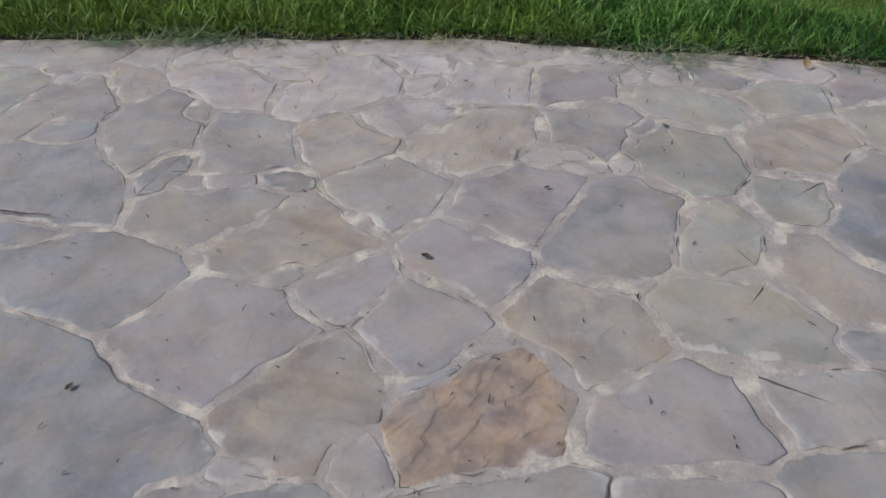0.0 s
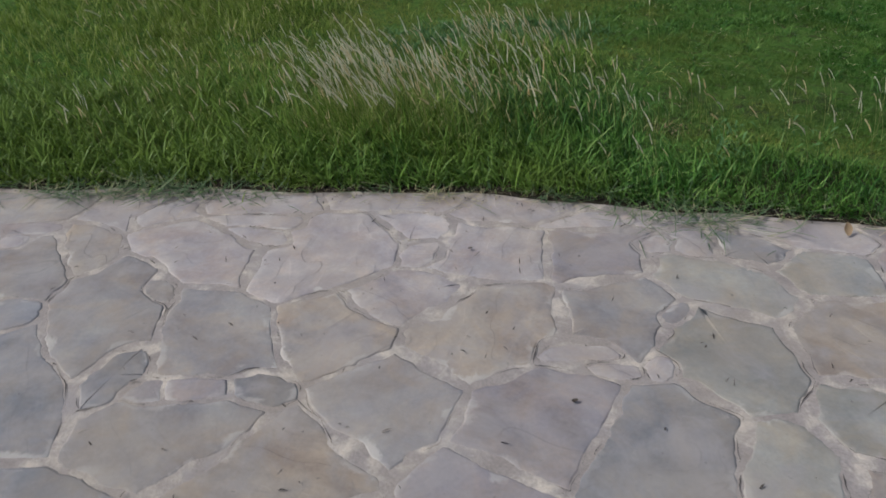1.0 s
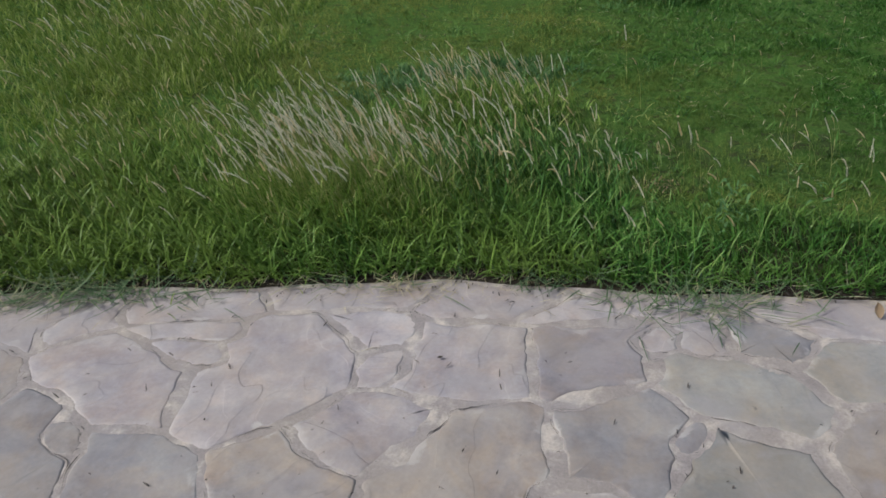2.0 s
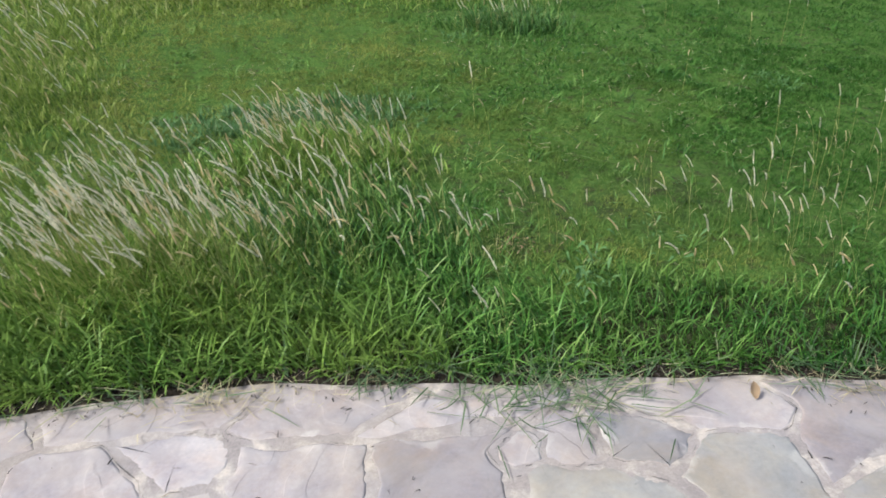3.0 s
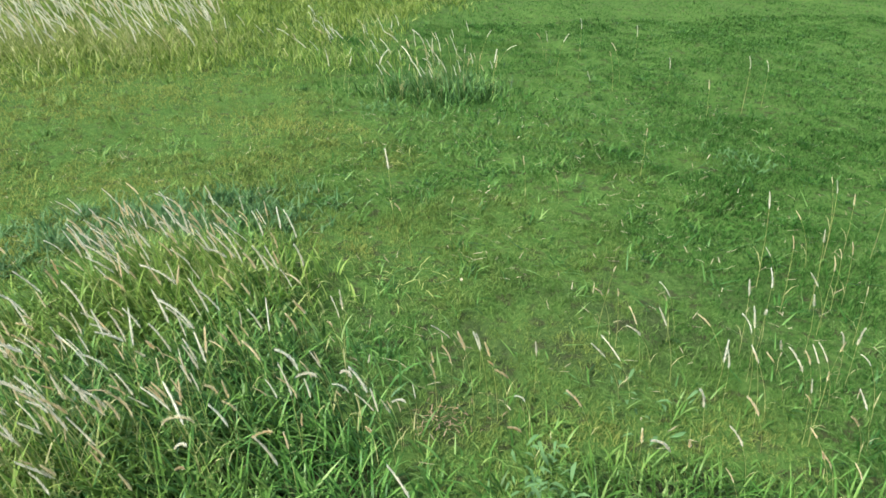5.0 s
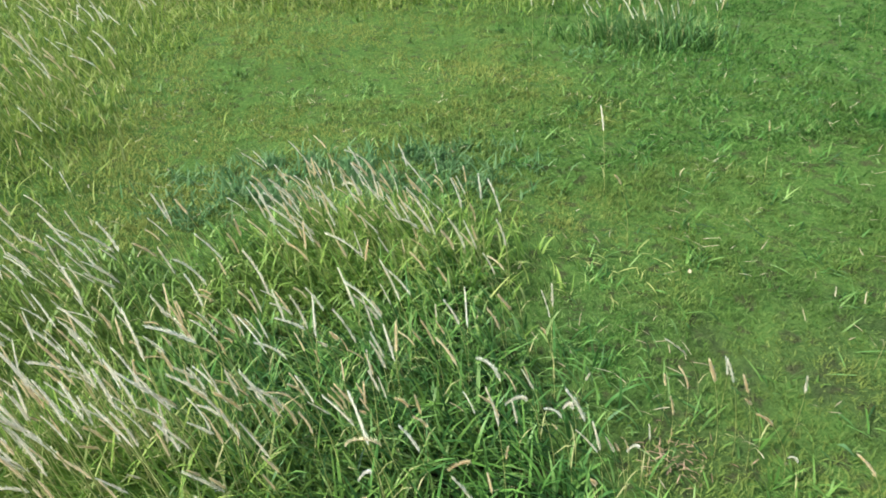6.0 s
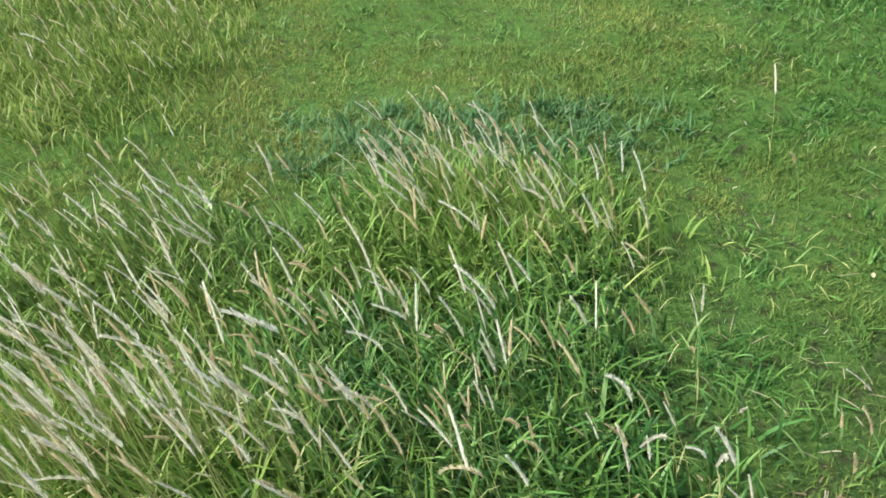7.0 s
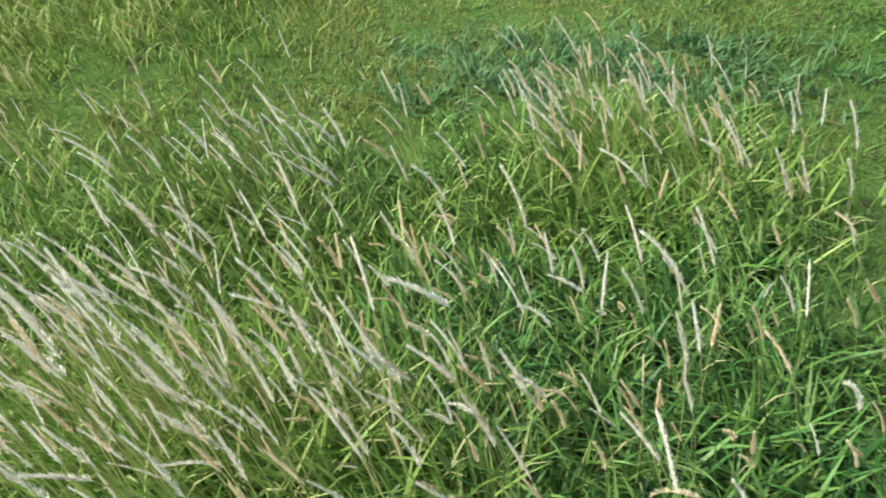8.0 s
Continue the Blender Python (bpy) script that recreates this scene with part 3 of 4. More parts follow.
flowering_clump("dense stand of silvery seeding grass bent by the wind", -0.28, 3.6, 0.46, 0.28, 230, 0.33, 28, 0.8, 3600, 0.23)
flowering_clump("seeding grass with silvery pink heads beside the lawn", 0.36, 4.54, 0.4, 0.3, 145, 0.23, 24, 0.5, 1900, 0.18)
flowering_clump("loose stand of tan and silver seeding grass", 0.25, 3.85, 0.65, 0.38, 190, 0.23, 28, 0.35, 2600, 0.17, DEEP, 0.7)
flowering_clump("thin stand of pale seeding grass near the paving", -1.05, 3.9, 0.65, 0.6, 190, 0.22, 15, 0.3, 1500, 0.15, None, 0.7, True, 0.75)
flowering_clump("silvery seeding grass behind the dense stand", -0.45, 4.25, 0.45, 0.35, 70, 0.28, 28, 0.75, 1200, 0.17, LUSH, 0.4)
flowering_clump("wide stand of pale seeding meadow grass", -1.5, 5.5, 0.8, 0.6, 150, 0.22, 28, 0.2, 900, 0.16, MEADOW, 0.5, True, 0.85)
flowering_clump("seeding meadow grass at the side of the lawn", -1.75, 6.5, 0.9, 0.75, 130, 0.25, 28, 0.5, 0, 0, None, 0.45, True, 1.2)
flowering_clump("far stand of pale seeding meadow grass", -0.7, 8.5, 1.3, 0.75, 400, 0.3, 28, 0.85, 1600, 0.2, STALK, 0.5, True, 1.6)
flowering_clump("scattered seed heads in short grass beyond the lawn", 1.3, 7.75, 0.6, 0.4, 36, 0.26, 28, 0.6, 500, 0.16, None, 0.6)
flowering_clump("tussock of seeding grass standing out of the lawn", 1.85, 6.85, 0.42, 0.26, 50, 0.28, 28, 0.7, 1300, 0.18, DEEP, 0.9, False, 1.05)
flowering_clump("sparse tan seed heads in the grass edging the paving", 1.35, 3.5, 0.75, 0.42, 60, 0.19, 28, 0.4, 0, 0, None, 0.6, True, 0.85)
flowering_clump("sparse seed heads in the long grass edging the paving", 2.4, 3.3, 0.6, 0.3, 34, 0.2, 28, 0.5, 0, 0, None, 0.7, True, 0.85)
flowering_clump("thin tall seed stems beside the lawn", 2.65, 3.95, 0.6, 0.45, 26, 0.28, 15, 0.5, 0, 0, None, 0.5, True, 0.85)
flowering_clump("few seed stems rising from the mown lawn", 1.8, 4.5, 0.9, 0.7, 7, 0.22, 15, 0.4, 0, 0, None, 1.2, True, 0.8)
flowering_clump("few seed stems in the far lawn", 2.6, 6.8, 1.6, 0.9, 20, 0.26, 15, 0.6, 0, 0, None, 1.2, True)


ARCHED = {
    "silver": head_mesh(0.085, 0.0062, 1.45, SILVER, 131),
    "tan": head_mesh(0.085, 0.0056, 1.35, TAN_HEAD, 132),
}


def lone_stalk(label, x, y, rise, head, size=1.0, lean_deg=15, turn=0.0, arched=False):
    """One stalk standing by itself, with its seed head."""
    holder = tagged(new("seed_stalk"), label, "wild plant", group="single seed stalks")
    holder.location = (x, y, float(turf(np.array(x), np.array(y))) - 0.004)
    mesh, (tip, tilt) = STALKS[lean_deg][rng.integers(5)]
    grow = rise / 0.36
    stem = new("stem", mesh)
    stem.parent = holder
    stem.matrix_local = Matrix.LocRotScale((0, 0, 0), Euler((0, 0, turn)), (grow,) * 3)
    top = new("seed_head", ARCHED[head] if arched else HEADS[head][rng.integers(5)])
    top.parent = stem
    top.matrix_local = Matrix.LocRotScale(tip, Euler((0, -tilt - 0.02, 0)), (size / grow,) * 3)


lone_stalk("cream seed head arched over on its stalk", 0.47, 3.59, 0.24, "tan", 1.0, 28, 0.2, True)
lone_stalk("white fluffy seed head bowed over on its stalk", 0.33, 4.66, 0.17, "silver", 1.0, 28, 0.0, True)
lone_stalk("tall thin upright stalk in the mown lawn", 1.6, 3.95, 0.27, "tan", 0.55, 15, 1.6)
lone_stalk("tan seed head nodding over a bare spot", 1.12, 3.71, 0.23, "tan", 1.35, 28, 0.1)
lone_stalk("pale seed head on a thin lawn stalk", 1.63, 3.92, 0.2, "tan", 0.85, 15, 0.3)
lone_stalk("pale seed head on a thin lawn stalk", 2.0, 3.77, 0.22, "silver", 0.8, 15, 0.2)
lone_stalk("pale seed head on a thin lawn stalk", 2.07, 3.78, 0.23, "silver", 0.8, 15, -0.4)
lone_stalk("pale seed head on a thin lawn stalk", 2.22, 3.74, 0.2, "silver", 0.8, 15, 0.5)
lone_stalk("short tan seed head at the lawn edge", 1.24, 3.63, 0.18, "tan", 0.9, 24, 0.0)
lone_stalk("short tan seed head at the lawn edge", 1.2, 3.45, 0.16, "tan", 0.95, 28, 0.3)
lone_stalk("short tan seed head at the lawn edge", 1.4, 3.32, 0.16, "tan", 0.9, 15, -0.3)
lone_stalk("short tan seed head at the lawn edge", 1.5, 3.3, 0.16, "silver", 0.9, 24, 0.2)
lone_stalk("thin stalk beside the tall grass", 1.15, 4.6, 0.25, "tan", 0.8, 15, 0.4)

# ---- broad-leaved weeds ----
def weed_leaf(long, wide, rise, mat):
    """One pointed leaf, folded along its rib, arching up and out."""
    verts, tris = [], []
    for s, half in ((0.0, 0.1), (0.3, 0.85), (0.62, 1.0), (1.0, 0.04)):
        z = rise * math.sin(2.1 * s)
        h = 0.5 * wide * half
        verts += [(long * s, -h, z + 0.3 * h), (long * s, 0, z), (long * s, h, z + 0.3 * h)]
    for q in range(3):
        for s in range(2):
            a = 3 * q + s
            tris += [(a, a + 1, a + 4), (a, a + 4, a + 3)]
    return mesh_of("leaf", verts, tris, mat)


LEAVES = {
    "blue": [weed_leaf(0.038, 0.010, 0.016, BLUE), weed_leaf(0.03, 0.0085, 0.026, BLUE)],
    "hollow_shade": [weed_leaf(0.06, 0.008, 0.012, LAWN), weed_leaf(0.05, 0.007, 0.02, LAWN)],
    "straw": [weed_leaf(0.055, 0.004, 0.014, STALK), weed_leaf(0.045, 0.0045, 0.03, LUSH)],
    "spike": [weed_leaf(0.17, 0.009, 0.11, DEEP), weed_leaf(0.13, 0.008, 0.13, BLUE)],
    "blade": [weed_leaf(0.065, 0.005, 0.03, DEEP), weed_leaf(0.05, 0.0045, 0.045, LUSH)],
}


def weed(label, x, y, count, spread, kind, tall_by=0.0):
    """A low plant of many leaves, each a part."""
    holder = tagged(new("weed"), label, "weed", group="weeds")
    holder.location = (x, y, float(turf(np.array(x), np.array(y))))
    for k in range(count):
        leaf = new("leaf", LEAVES[kind][k % 2])
        leaf.parent = holder
        r, a = spread * math.sqrt(rng.random()), rng.uniform(0, 6.28)
        size = rng.uniform(0.6, 1.25)
        leaf.matrix_local = Matrix.LocRotScale((r * math.cos(a), r * math.sin(a), 0.01 + tall_by * rng.random()), Euler((rng.normal(0, 0.3), rng.normal(0, 0.3), rng.uniform(0, 6.28))), (size,) * 3)
    return holder


weed("bluish weed in the grass by the paving", 1.15, 3.3, 60, 0.09, "blue", 0.17)
weed("dark flat weed in the lawn", 3.05, 5.27, 60, 0.16, "blue", 0.02)
weed("spiky tuft of broad blades in the lawn", 1.96, 5.38, 26, 0.05, "blade")
weed("dark spiky tussock of broad blades far out in the lawn", 1.86, 6.82, 90, 0.28, "spike")
weed("bluish weed beside the far tussock", 1.40, 6.45, 60, 0.14, "blue", 0.05)
weed("pale tuft of coarse blades in the lawn", 1.10, 4.45, 60, 0.16, "straw")
weed("pale tuft of coarse blades in the lawn", 1.35, 5.75, 50, 0.16, "straw")
# extra leaves added here to darken the hollow, standing in for its shade
weed("grass leaves added to stand in for shade in a hollow of the lawn", 2.6, 4.75, 170, 0.26, "hollow_shade", 0.01)
weed("tuft of coarse blades in the lawn", 2.85, 6.05, 30, 0.2, "blade")
weed("bluish weed in the grass by the paving", 1.55, 3.6, 24, 0.16, "blue", 0.03)
weed("coarse tuft at the side of the tall grass", 0.95, 4.0, 36, 0.12, "blade", 0.02)
# ---- litter on the paving ----
def lying(name, label, category, x, y, z, length, width, mat, rows=3):
    n = len(x)
    v, t = blades(x, y, z, length, width, rng.uniform(1.2, 1.6, n), rng.normal(0, 0.35, n), rng.uniform(0, 6.28, n), rows)
    return tagged(new(name, mesh_of(name, v, t, mat)), label, category, kind="stuff")


def cutting_chance(x, y):
    d = edge(x) - y
    along = np.exp(-np.clip(d, 0, 1) / 0.03) * np.clip(0.08 + 0.3 * waves(x, y, 0.3, 71), 0.02, 1)
    heap = 0.4 * np.exp(-((x - 0.94) / 0.22) ** 2 - ((d - 0.08) / 0.1) ** 2)
    strip = 0.7 * np.exp(-((x + 1.25) / 0.4) ** 2 - ((d - 0.06) / 0.05) ** 2)
    return (d > -0.06) * np.clip(along + heap + strip, 0, 1)


cx, cy = scatter(42000, -3.0, 3.6, 2.5, 3.2, cutting_chance)
lying("grass_cuttings", "green and dried grass cuttings strewn on the paving edge", "cuttings", cx, cy, rng.uniform(0.004, 0.022, len(cx)), rng.uniform(0.05, 0.19, len(cx)), rng.uniform(0.003, 0.006, len(cx)), STRAW, 4)


def hay_chance(x, y):
    d = edge(x) - y
    heap = np.exp(-((x + 0.02) / 0.17) ** 2 - ((d - 0.07) / 0.05) ** 2) + 0.5 * np.exp(-((x - 1.9) / 0.3) ** 2 - ((d - 0.05) / 0.06) ** 2)
    return (d > -0.04) * np.clip(heap + np.clip(0.18 + 0.2 * waves(x, y, 0.25, 72), 0.02, 1) * np.exp(-np.clip(d, 0, 1) / 0.05), 0, 1)


hx, hy = scatter(17000, -2.5, 3.0, 2.5, 3.2, hay_chance)
lying("dried_cuttings", "dry straw coloured grass cuttings on the paving edge", "cuttings", hx, hy, rng.uniform(0.004, 0.018, len(hx)), rng.uniform(0.03, 0.1, len(hx)), rng.uniform(0.0016, 0.0034, len(hx)), HAY)

ex = rng.uniform(-2.6, 3.0, 4000)
ey = edge(ex) + 0.03 - rng.exponential(0.026, 4000) * np.clip(0.9 + 0.8 * waves(ex, 0 * ex, 0.3, 73), 0.2, 2)
lying("soil_crumbs", "dark soil crumbs and dead stalk bits along the turf edge", "soil", ex, ey, rng.uniform(0.003, 0.008, 4000), rng.uniform(0.004, 0.018, 4000), rng.uniform(0.002, 0.007, 4000), BIT, 2)

sx, sy = 1.03 + rng.normal(0, 0.05, 80), 3.7 + rng.normal(0, 0.035, 80)
lying("dried_cuttings", "dry straw scraps lying on a bare spot of the turf", "cuttings", sx, sy, turf(sx, sy) + rng.uniform(0.004, 0.012, 80), rng.uniform(0.012, 0.03, 80), rng.uniform(0.002, 0.004, 80), DRY)

def scrap_chance(x, y):
    return (y > edge(x) + 0.3) * (1 - tall(x, y)) * np.clip(0.25 + 0.6 * waves(x, y, 0.45, 75), 0.05, 1)


lx, ly = scatter(3600, -1.0, 3.8, 3.4, 6.5, scrap_chance)
lying("dried_cuttings", "pale dry blades and scraps lying in the lawn", "cuttings", lx, ly, turf(lx, ly) + rng.uniform(0.012, 0.026, len(lx)), rng.uniform(0.015, 0.06, len(lx)), rng.uniform(0.0018, 0.004, len(lx)), HAY)
kx, ky = scatter(900, 0.3, 3.6, 3.6, 5.6, scrap_chance)
grass("crab_grass", "broad flat blades of coarse grass spread over the lawn", "grass", (kx, ky), DEEP, lambda x, y, n: (rng.uniform(0.05, 0.12, n), rng.uniform(0.005, 0.008, n), rng.uniform(0.8, 1.35, n), rng.uniform(0.0, 0.5, n)), 3)

bx, by = rng.uniform(-2.2, 2.4, 420), rng.uniform(0.0, 2.95, 420)
lying("plant_litter", "tiny dark seeds and stalk bits on the flags", "litter", bx, by, np.full(420, 0.004), rng.uniform(0.006, 0.028, 420), rng.uniform(0.002, 0.0055, 420), BIT, 3)


def fallen_leaf(name, label, x, y, size, mat, turn, curl, lift=0):
    """A leaf with a pointed outline, folded along its rib and curled at the tip."""
    verts, tris = [], []
    n = 8
    for k in range(n + 1):
        s = k / n
        half = 0.33 * size * math.sin(math.pi * (0.06 + 0.94 * s)) ** 0.8
        z = curl * size * (s - 0.4) ** 2
        verts += [Vector((size * s, -half, z + half * 0.5)), Vector((size * s, 0, z)), Vector((size * s, half, z + half * 0.5))]
    for k in range(n):
        for s in range(2):
            a = 3 * k + s
            tris += [(a, a + 3, a + 4), (a, a + 4, a + 1)]
    ob = tagged(new(name, mesh_of(name, verts, tris, mat)), label, "leaf")
    ob.matrix_world = pose(x, y, 0.008 if y < 3 else float(turf(np.array(x), np.array(y))) + 0.012, 0, -lift, turn)
    return ob


fallen_leaf("dry_leaf", "dry tan fallen leaf lying on the paving edge", 1.46, 2.76, 0.05, DRY, 100, 0.5, 52)
fallen_leaf("dry_leaf", "pale dry leaf scrap lying in the lawn", 1.29, 4.415, 0.017, HAY, 70, 0.8, 10)
fallen_leaf("dry_leaf", "small dark crumpled leaf on a flag", -0.81, 0.98, 0.024, BIT, 60, 0.8)
fallen_leaf("dry_leaf", "small dark crumpled leaf on a flag", 0.03, 1.51, 0.03, BIT, 160, 0.5)
fallen_leaf("dry_leaf", "small dark crumpled leaf on a flag", 0.37, 1.875, 0.02, BIT, 20, 0.8)
fallen_leaf("dry_leaf", "small dark crumpled leaf on a flag", 0.085, 2.645, 0.017, BIT, 0, 0.8)


def twig(x, y, length, turn, seed):
    r = random.Random(seed)
    verts, tris = [], []
    for k in range(7):
        c = Vector((length * k / 6, r.uniform(-0.004, 0.004), 0.004 + r.uniform(0, 0.003)))
        for s in range(4):
            verts.append(c + Vector((0, math.cos(s * 1.571), math.sin(s * 1.571))) * (0.0045 - 0.0004 * k))
    for k in range(6):
        for s in range(4):
            a, b = 4 * k + s, 4 * k + (s + 1) % 4
            tris += [(a, b, b + 4), (a, b + 4, a + 4)]
    ob = tagged(new("twig", mesh_of("twig", verts, tris, BIT)), "thin dark twig lying on the flags", "twig")
    ob.matrix_world = pose(x, y, 0.008, 0, 0, turn)


twig(-1.38, 1.71, 0.2, -8, 3)

# ---- the flags of the paving: centre, half length, half width, turn, reach, half joint, stone ----
COURSE_A = [
    (-0.467, 0.707, 0.077, 0.027, -171, -0.07, 0.010, "g"),
    (-0.222, 0.714, 0.093, 0.024, -178, 0.00, 0.010, "b"),
    (0.233, 0.726, 0.210, 0.050, -172, -0.06, 0.010, "g"),
    (0.629, 0.753, 0.179, 0.044, -179, -0.02, 0.010, "g"),
    (-0.332, 0.760, 0.049, 0.026, 165, 0.00, 0.010, "g"),
    (-0.058, 0.785, 0.089, 0.055, 109, 0.02, 0.010, "p"),
    (0.965, 0.805, 0.139, 0.065, -164, -0.01, 0.010, "b"),
    (-0.794, 0.919, 0.372, 0.134, 134, -0.03, 0.010, "b"),
    (0.184, 0.967, 0.228, 0.139, -131, 0.11, 0.010, "o"),
    (0.663, 0.967, 0.176, 0.132, -165, -0.02, 0.022, "p"),
    (-0.203, 1.006, 0.148, 0.151, 58, 0.35, 0.010, "t"),
    (0.972, 1.009, 0.170, 0.112, -186, 0.04, 0.022, "g"),
]
COURSE_B = [
    (0.069, 1.056, 0.073, 0.016, -150, -0.13, 0.005, "b"),
    (0.200, 1.165, 0.062, 0.016, -160, -0.17, 0.006, "p"),
    (-0.535, 1.197, 0.214, 0.143, -163, -0.19, 0.008, "p"),
    (1.154, 1.211, 0.083, 0.054, -179, -0.02, 0.019, "b"),
    (0.037, 1.222, 0.127, 0.148, -169, 0.11, 0.014, "p"),
    (0.451, 1.247, 0.192, 0.139, 122, 0.03, 0.021, "t"),
    (0.873, 1.284, 0.199, 0.149, 155, 0.05, 0.022, "n"),
    (-0.221, 1.382, 0.130, 0.098, -139, 0.15, 0.009, "p"),
    (-0.999, 1.415, 0.324, 0.144, 151, 0.07, 0.010, "b"),
    (-0.372, 1.426, 0.054, 0.036, -156, -0.21, 0.013, "b"),
    (1.156, 1.446, 0.169, 0.123, 108, -0.02, 0.022, "t"),
    (0.147, 1.538, 0.180, 0.124, 127, 0.01, 0.020, "p"),
]
COURSE_C = [
    (-1.265, 1.596, 0.152, 0.066, 180, -0.21, 0.010, "b"),
    (-0.387, 1.613, 0.177, 0.167, -165, 0.09, 0.019, "t"),
    (0.865, 1.627, 0.169, 0.108, 76, -0.01, 0.022, "n"),
    (0.581, 1.680, 0.242, 0.158, 57, 0.02, 0.022, "b"),
    (1.347, 1.734, 0.208, 0.097, 65, 0.00, 0.010, "b"),
    (-0.675, 1.741, 0.219, 0.121, -178, 0.18, 0.009, "g"),
    (0.272, 1.791, 0.209, 0.161, -136, -0.04, 0.022, "p"),
    (1.142, 1.853, 0.127, 0.106, 109, 0.01, 0.022, "n"),
    (-0.118, 1.855, 0.153, 0.143, -160, -0.14, 0.017, "g"),
    (-1.216, 1.873, 0.248, 0.152, 122, 0.08, 0.010, "b"),
    (-0.796, 1.884, 0.054, 0.037, -183, -0.03, 0.012, "p"),
    (-0.664, 1.901, 0.089, 0.041, -170, -0.02, 0.011, "p"),
]
COURSE_D = [
    (-0.489, 1.917, 0.079, 0.060, 149, 0.03, 0.015, "b"),
    (-0.939, 1.965, 0.119, 0.066, 84, 0.02, 0.021, "b"),
    (0.500, 2.016, 0.066, 0.030, 170, -0.00, 0.015, "w"),
    (0.646, 2.025, 0.048, 0.032, 60, -0.00, 0.012, "w"),
    (0.874, 2.088, 0.193, 0.164, 94, 0.07, 0.022, "n"),
    (0.408, 2.089, 0.107, 0.044, -174, -0.04, 0.018, "w"),
    (-0.354, 2.178, 0.160, 0.150, 121, 0.08, 0.010, "t"),
    (-0.662, 2.180, 0.228, 0.131, 131, 0.21, 0.007, "g"),
    (1.204, 2.181, 0.182, 0.120, 62, -0.01, 0.022, "t"),
    (0.148, 2.200, 0.207, 0.155, 58, -0.05, 0.022, "t"),
    (-1.046, 2.226, 0.250, 0.129, 86, 0.05, 0.005, "g"),
    (-1.401, 2.241, 0.093, 0.067, 149, -0.11, 0.010, "b"),
]
COURSE_E = [
    (0.738, 2.286, 0.056, 0.036, -136, -0.12, 0.013, "g"),
    (0.562, 2.307, 0.180, 0.136, 68, 0.16, 0.022, "g"),
    (-0.124, 2.354, 0.183, 0.102, -166, 0.15, 0.013, "w"),
    (-0.940, 2.375, 0.067, 0.041, 134, -0.43, 0.011, "g"),
    (0.943, 2.456, 0.223, 0.122, 142, 0.10, 0.022, "n"),
    (-1.497, 2.464, 0.172, 0.131, 99, 0.17, 0.010, "g"),
    (1.301, 2.533, 0.136, 0.110, 45, 0.01, 0.010, "n"),
    (-0.411, 2.612, 0.254, 0.139, 49, -0.15, 0.012, "w"),
    (-0.881, 2.625, 0.271, 0.125, 136, 0.19, 0.018, "w"),
    (0.528, 2.627, 0.153, 0.151, -149, 0.06, 0.022, "p"),
    (-0.071, 2.637, 0.074, 0.058, 52, -0.03, 0.017, "w"),
    (0.170, 2.650, 0.155, 0.168, 85, -0.10, 0.022, "w"),
]
COURSE_F = [
    (1.096, 2.661, 0.112, 0.074, -174, 0.00, 0.022, "b"),
    (-1.577, 2.666, 0.046, 0.044, -149, -0.02, 0.010, "w"),
    (-1.283, 2.667, 0.134, 0.074, 113, 0.15, 0.010, "t"),
    (0.891, 2.675, 0.064, 0.066, 52, -0.12, 0.019, "w"),
    (0.758, 2.689, 0.065, 0.039, -162, -0.00, 0.012, "w"),
    (-0.683, 2.737, 0.129, 0.051, 153, 0.24, 0.009, "w"),
    (1.369, 2.739, 0.160, 0.067, 172, -0.01, 0.010, "w"),
    (-1.622, 2.764, 0.115, 0.038, -179, 0.04, 0.010, "w"),
    (-0.122, 2.817, 0.138, 0.086, 153, -0.11, 0.022, "w"),
    (-0.751, 2.841, 0.146, 0.056, 172, 0.29, 0.007, "w"),
    (0.530, 2.851, 0.156, 0.042, -177, -0.00, 0.022, "w"),
    (-1.123, 2.894, 0.167, 0.079, -166, -0.11, 0.010, "w"),
]
COURSE_G = [
    (-1.208, 2.903, 0.133, 0.105, -153, 0.01, 0.010, "w"),
    (0.223, 2.910, 0.145, 0.069, 178, -0.00, 0.010, "w"),
    (-0.755, 2.961, 0.199, 0.059, -173, -0.36, 0.010, "w"),
    (-0.230, 2.997, 0.204, 0.066, -184, -0.00, 0.010, "w"),
]
FLAGS = COURSE_A + COURSE_B + COURSE_C + COURSE_D + COURSE_E + COURSE_F + COURSE_G


class Layout:
    """Flags packed against each other: each point of the paving goes to the flag that it lies nearest to, by the flag's own size and turn."""

    def __init__(self, flags):
        self.xy = np.array([f[:2] for f in flags])
        a = np.radians([f[4] for f in flags])
        self.c, self.s = np.cos(a), np.sin(a)
        self.l, self.w = np.array([f[2] for f in flags]), np.array([f[3] for f in flags])
        self.reach = np.array([f[5] for f in flags])

    def far(self, x, y, some=slice(None)):
        dx, dy = x[:, None] - self.xy[some, 0], y[:, None] - self.xy[some, 1]
        u, v = dx * self.c[some] + dy * self.s[some], dy * self.c[some] - dx * self.s[some]
        return (u / self.l[some]) ** 2 + (v / self.w[some]) ** 2 + self.reach[some]


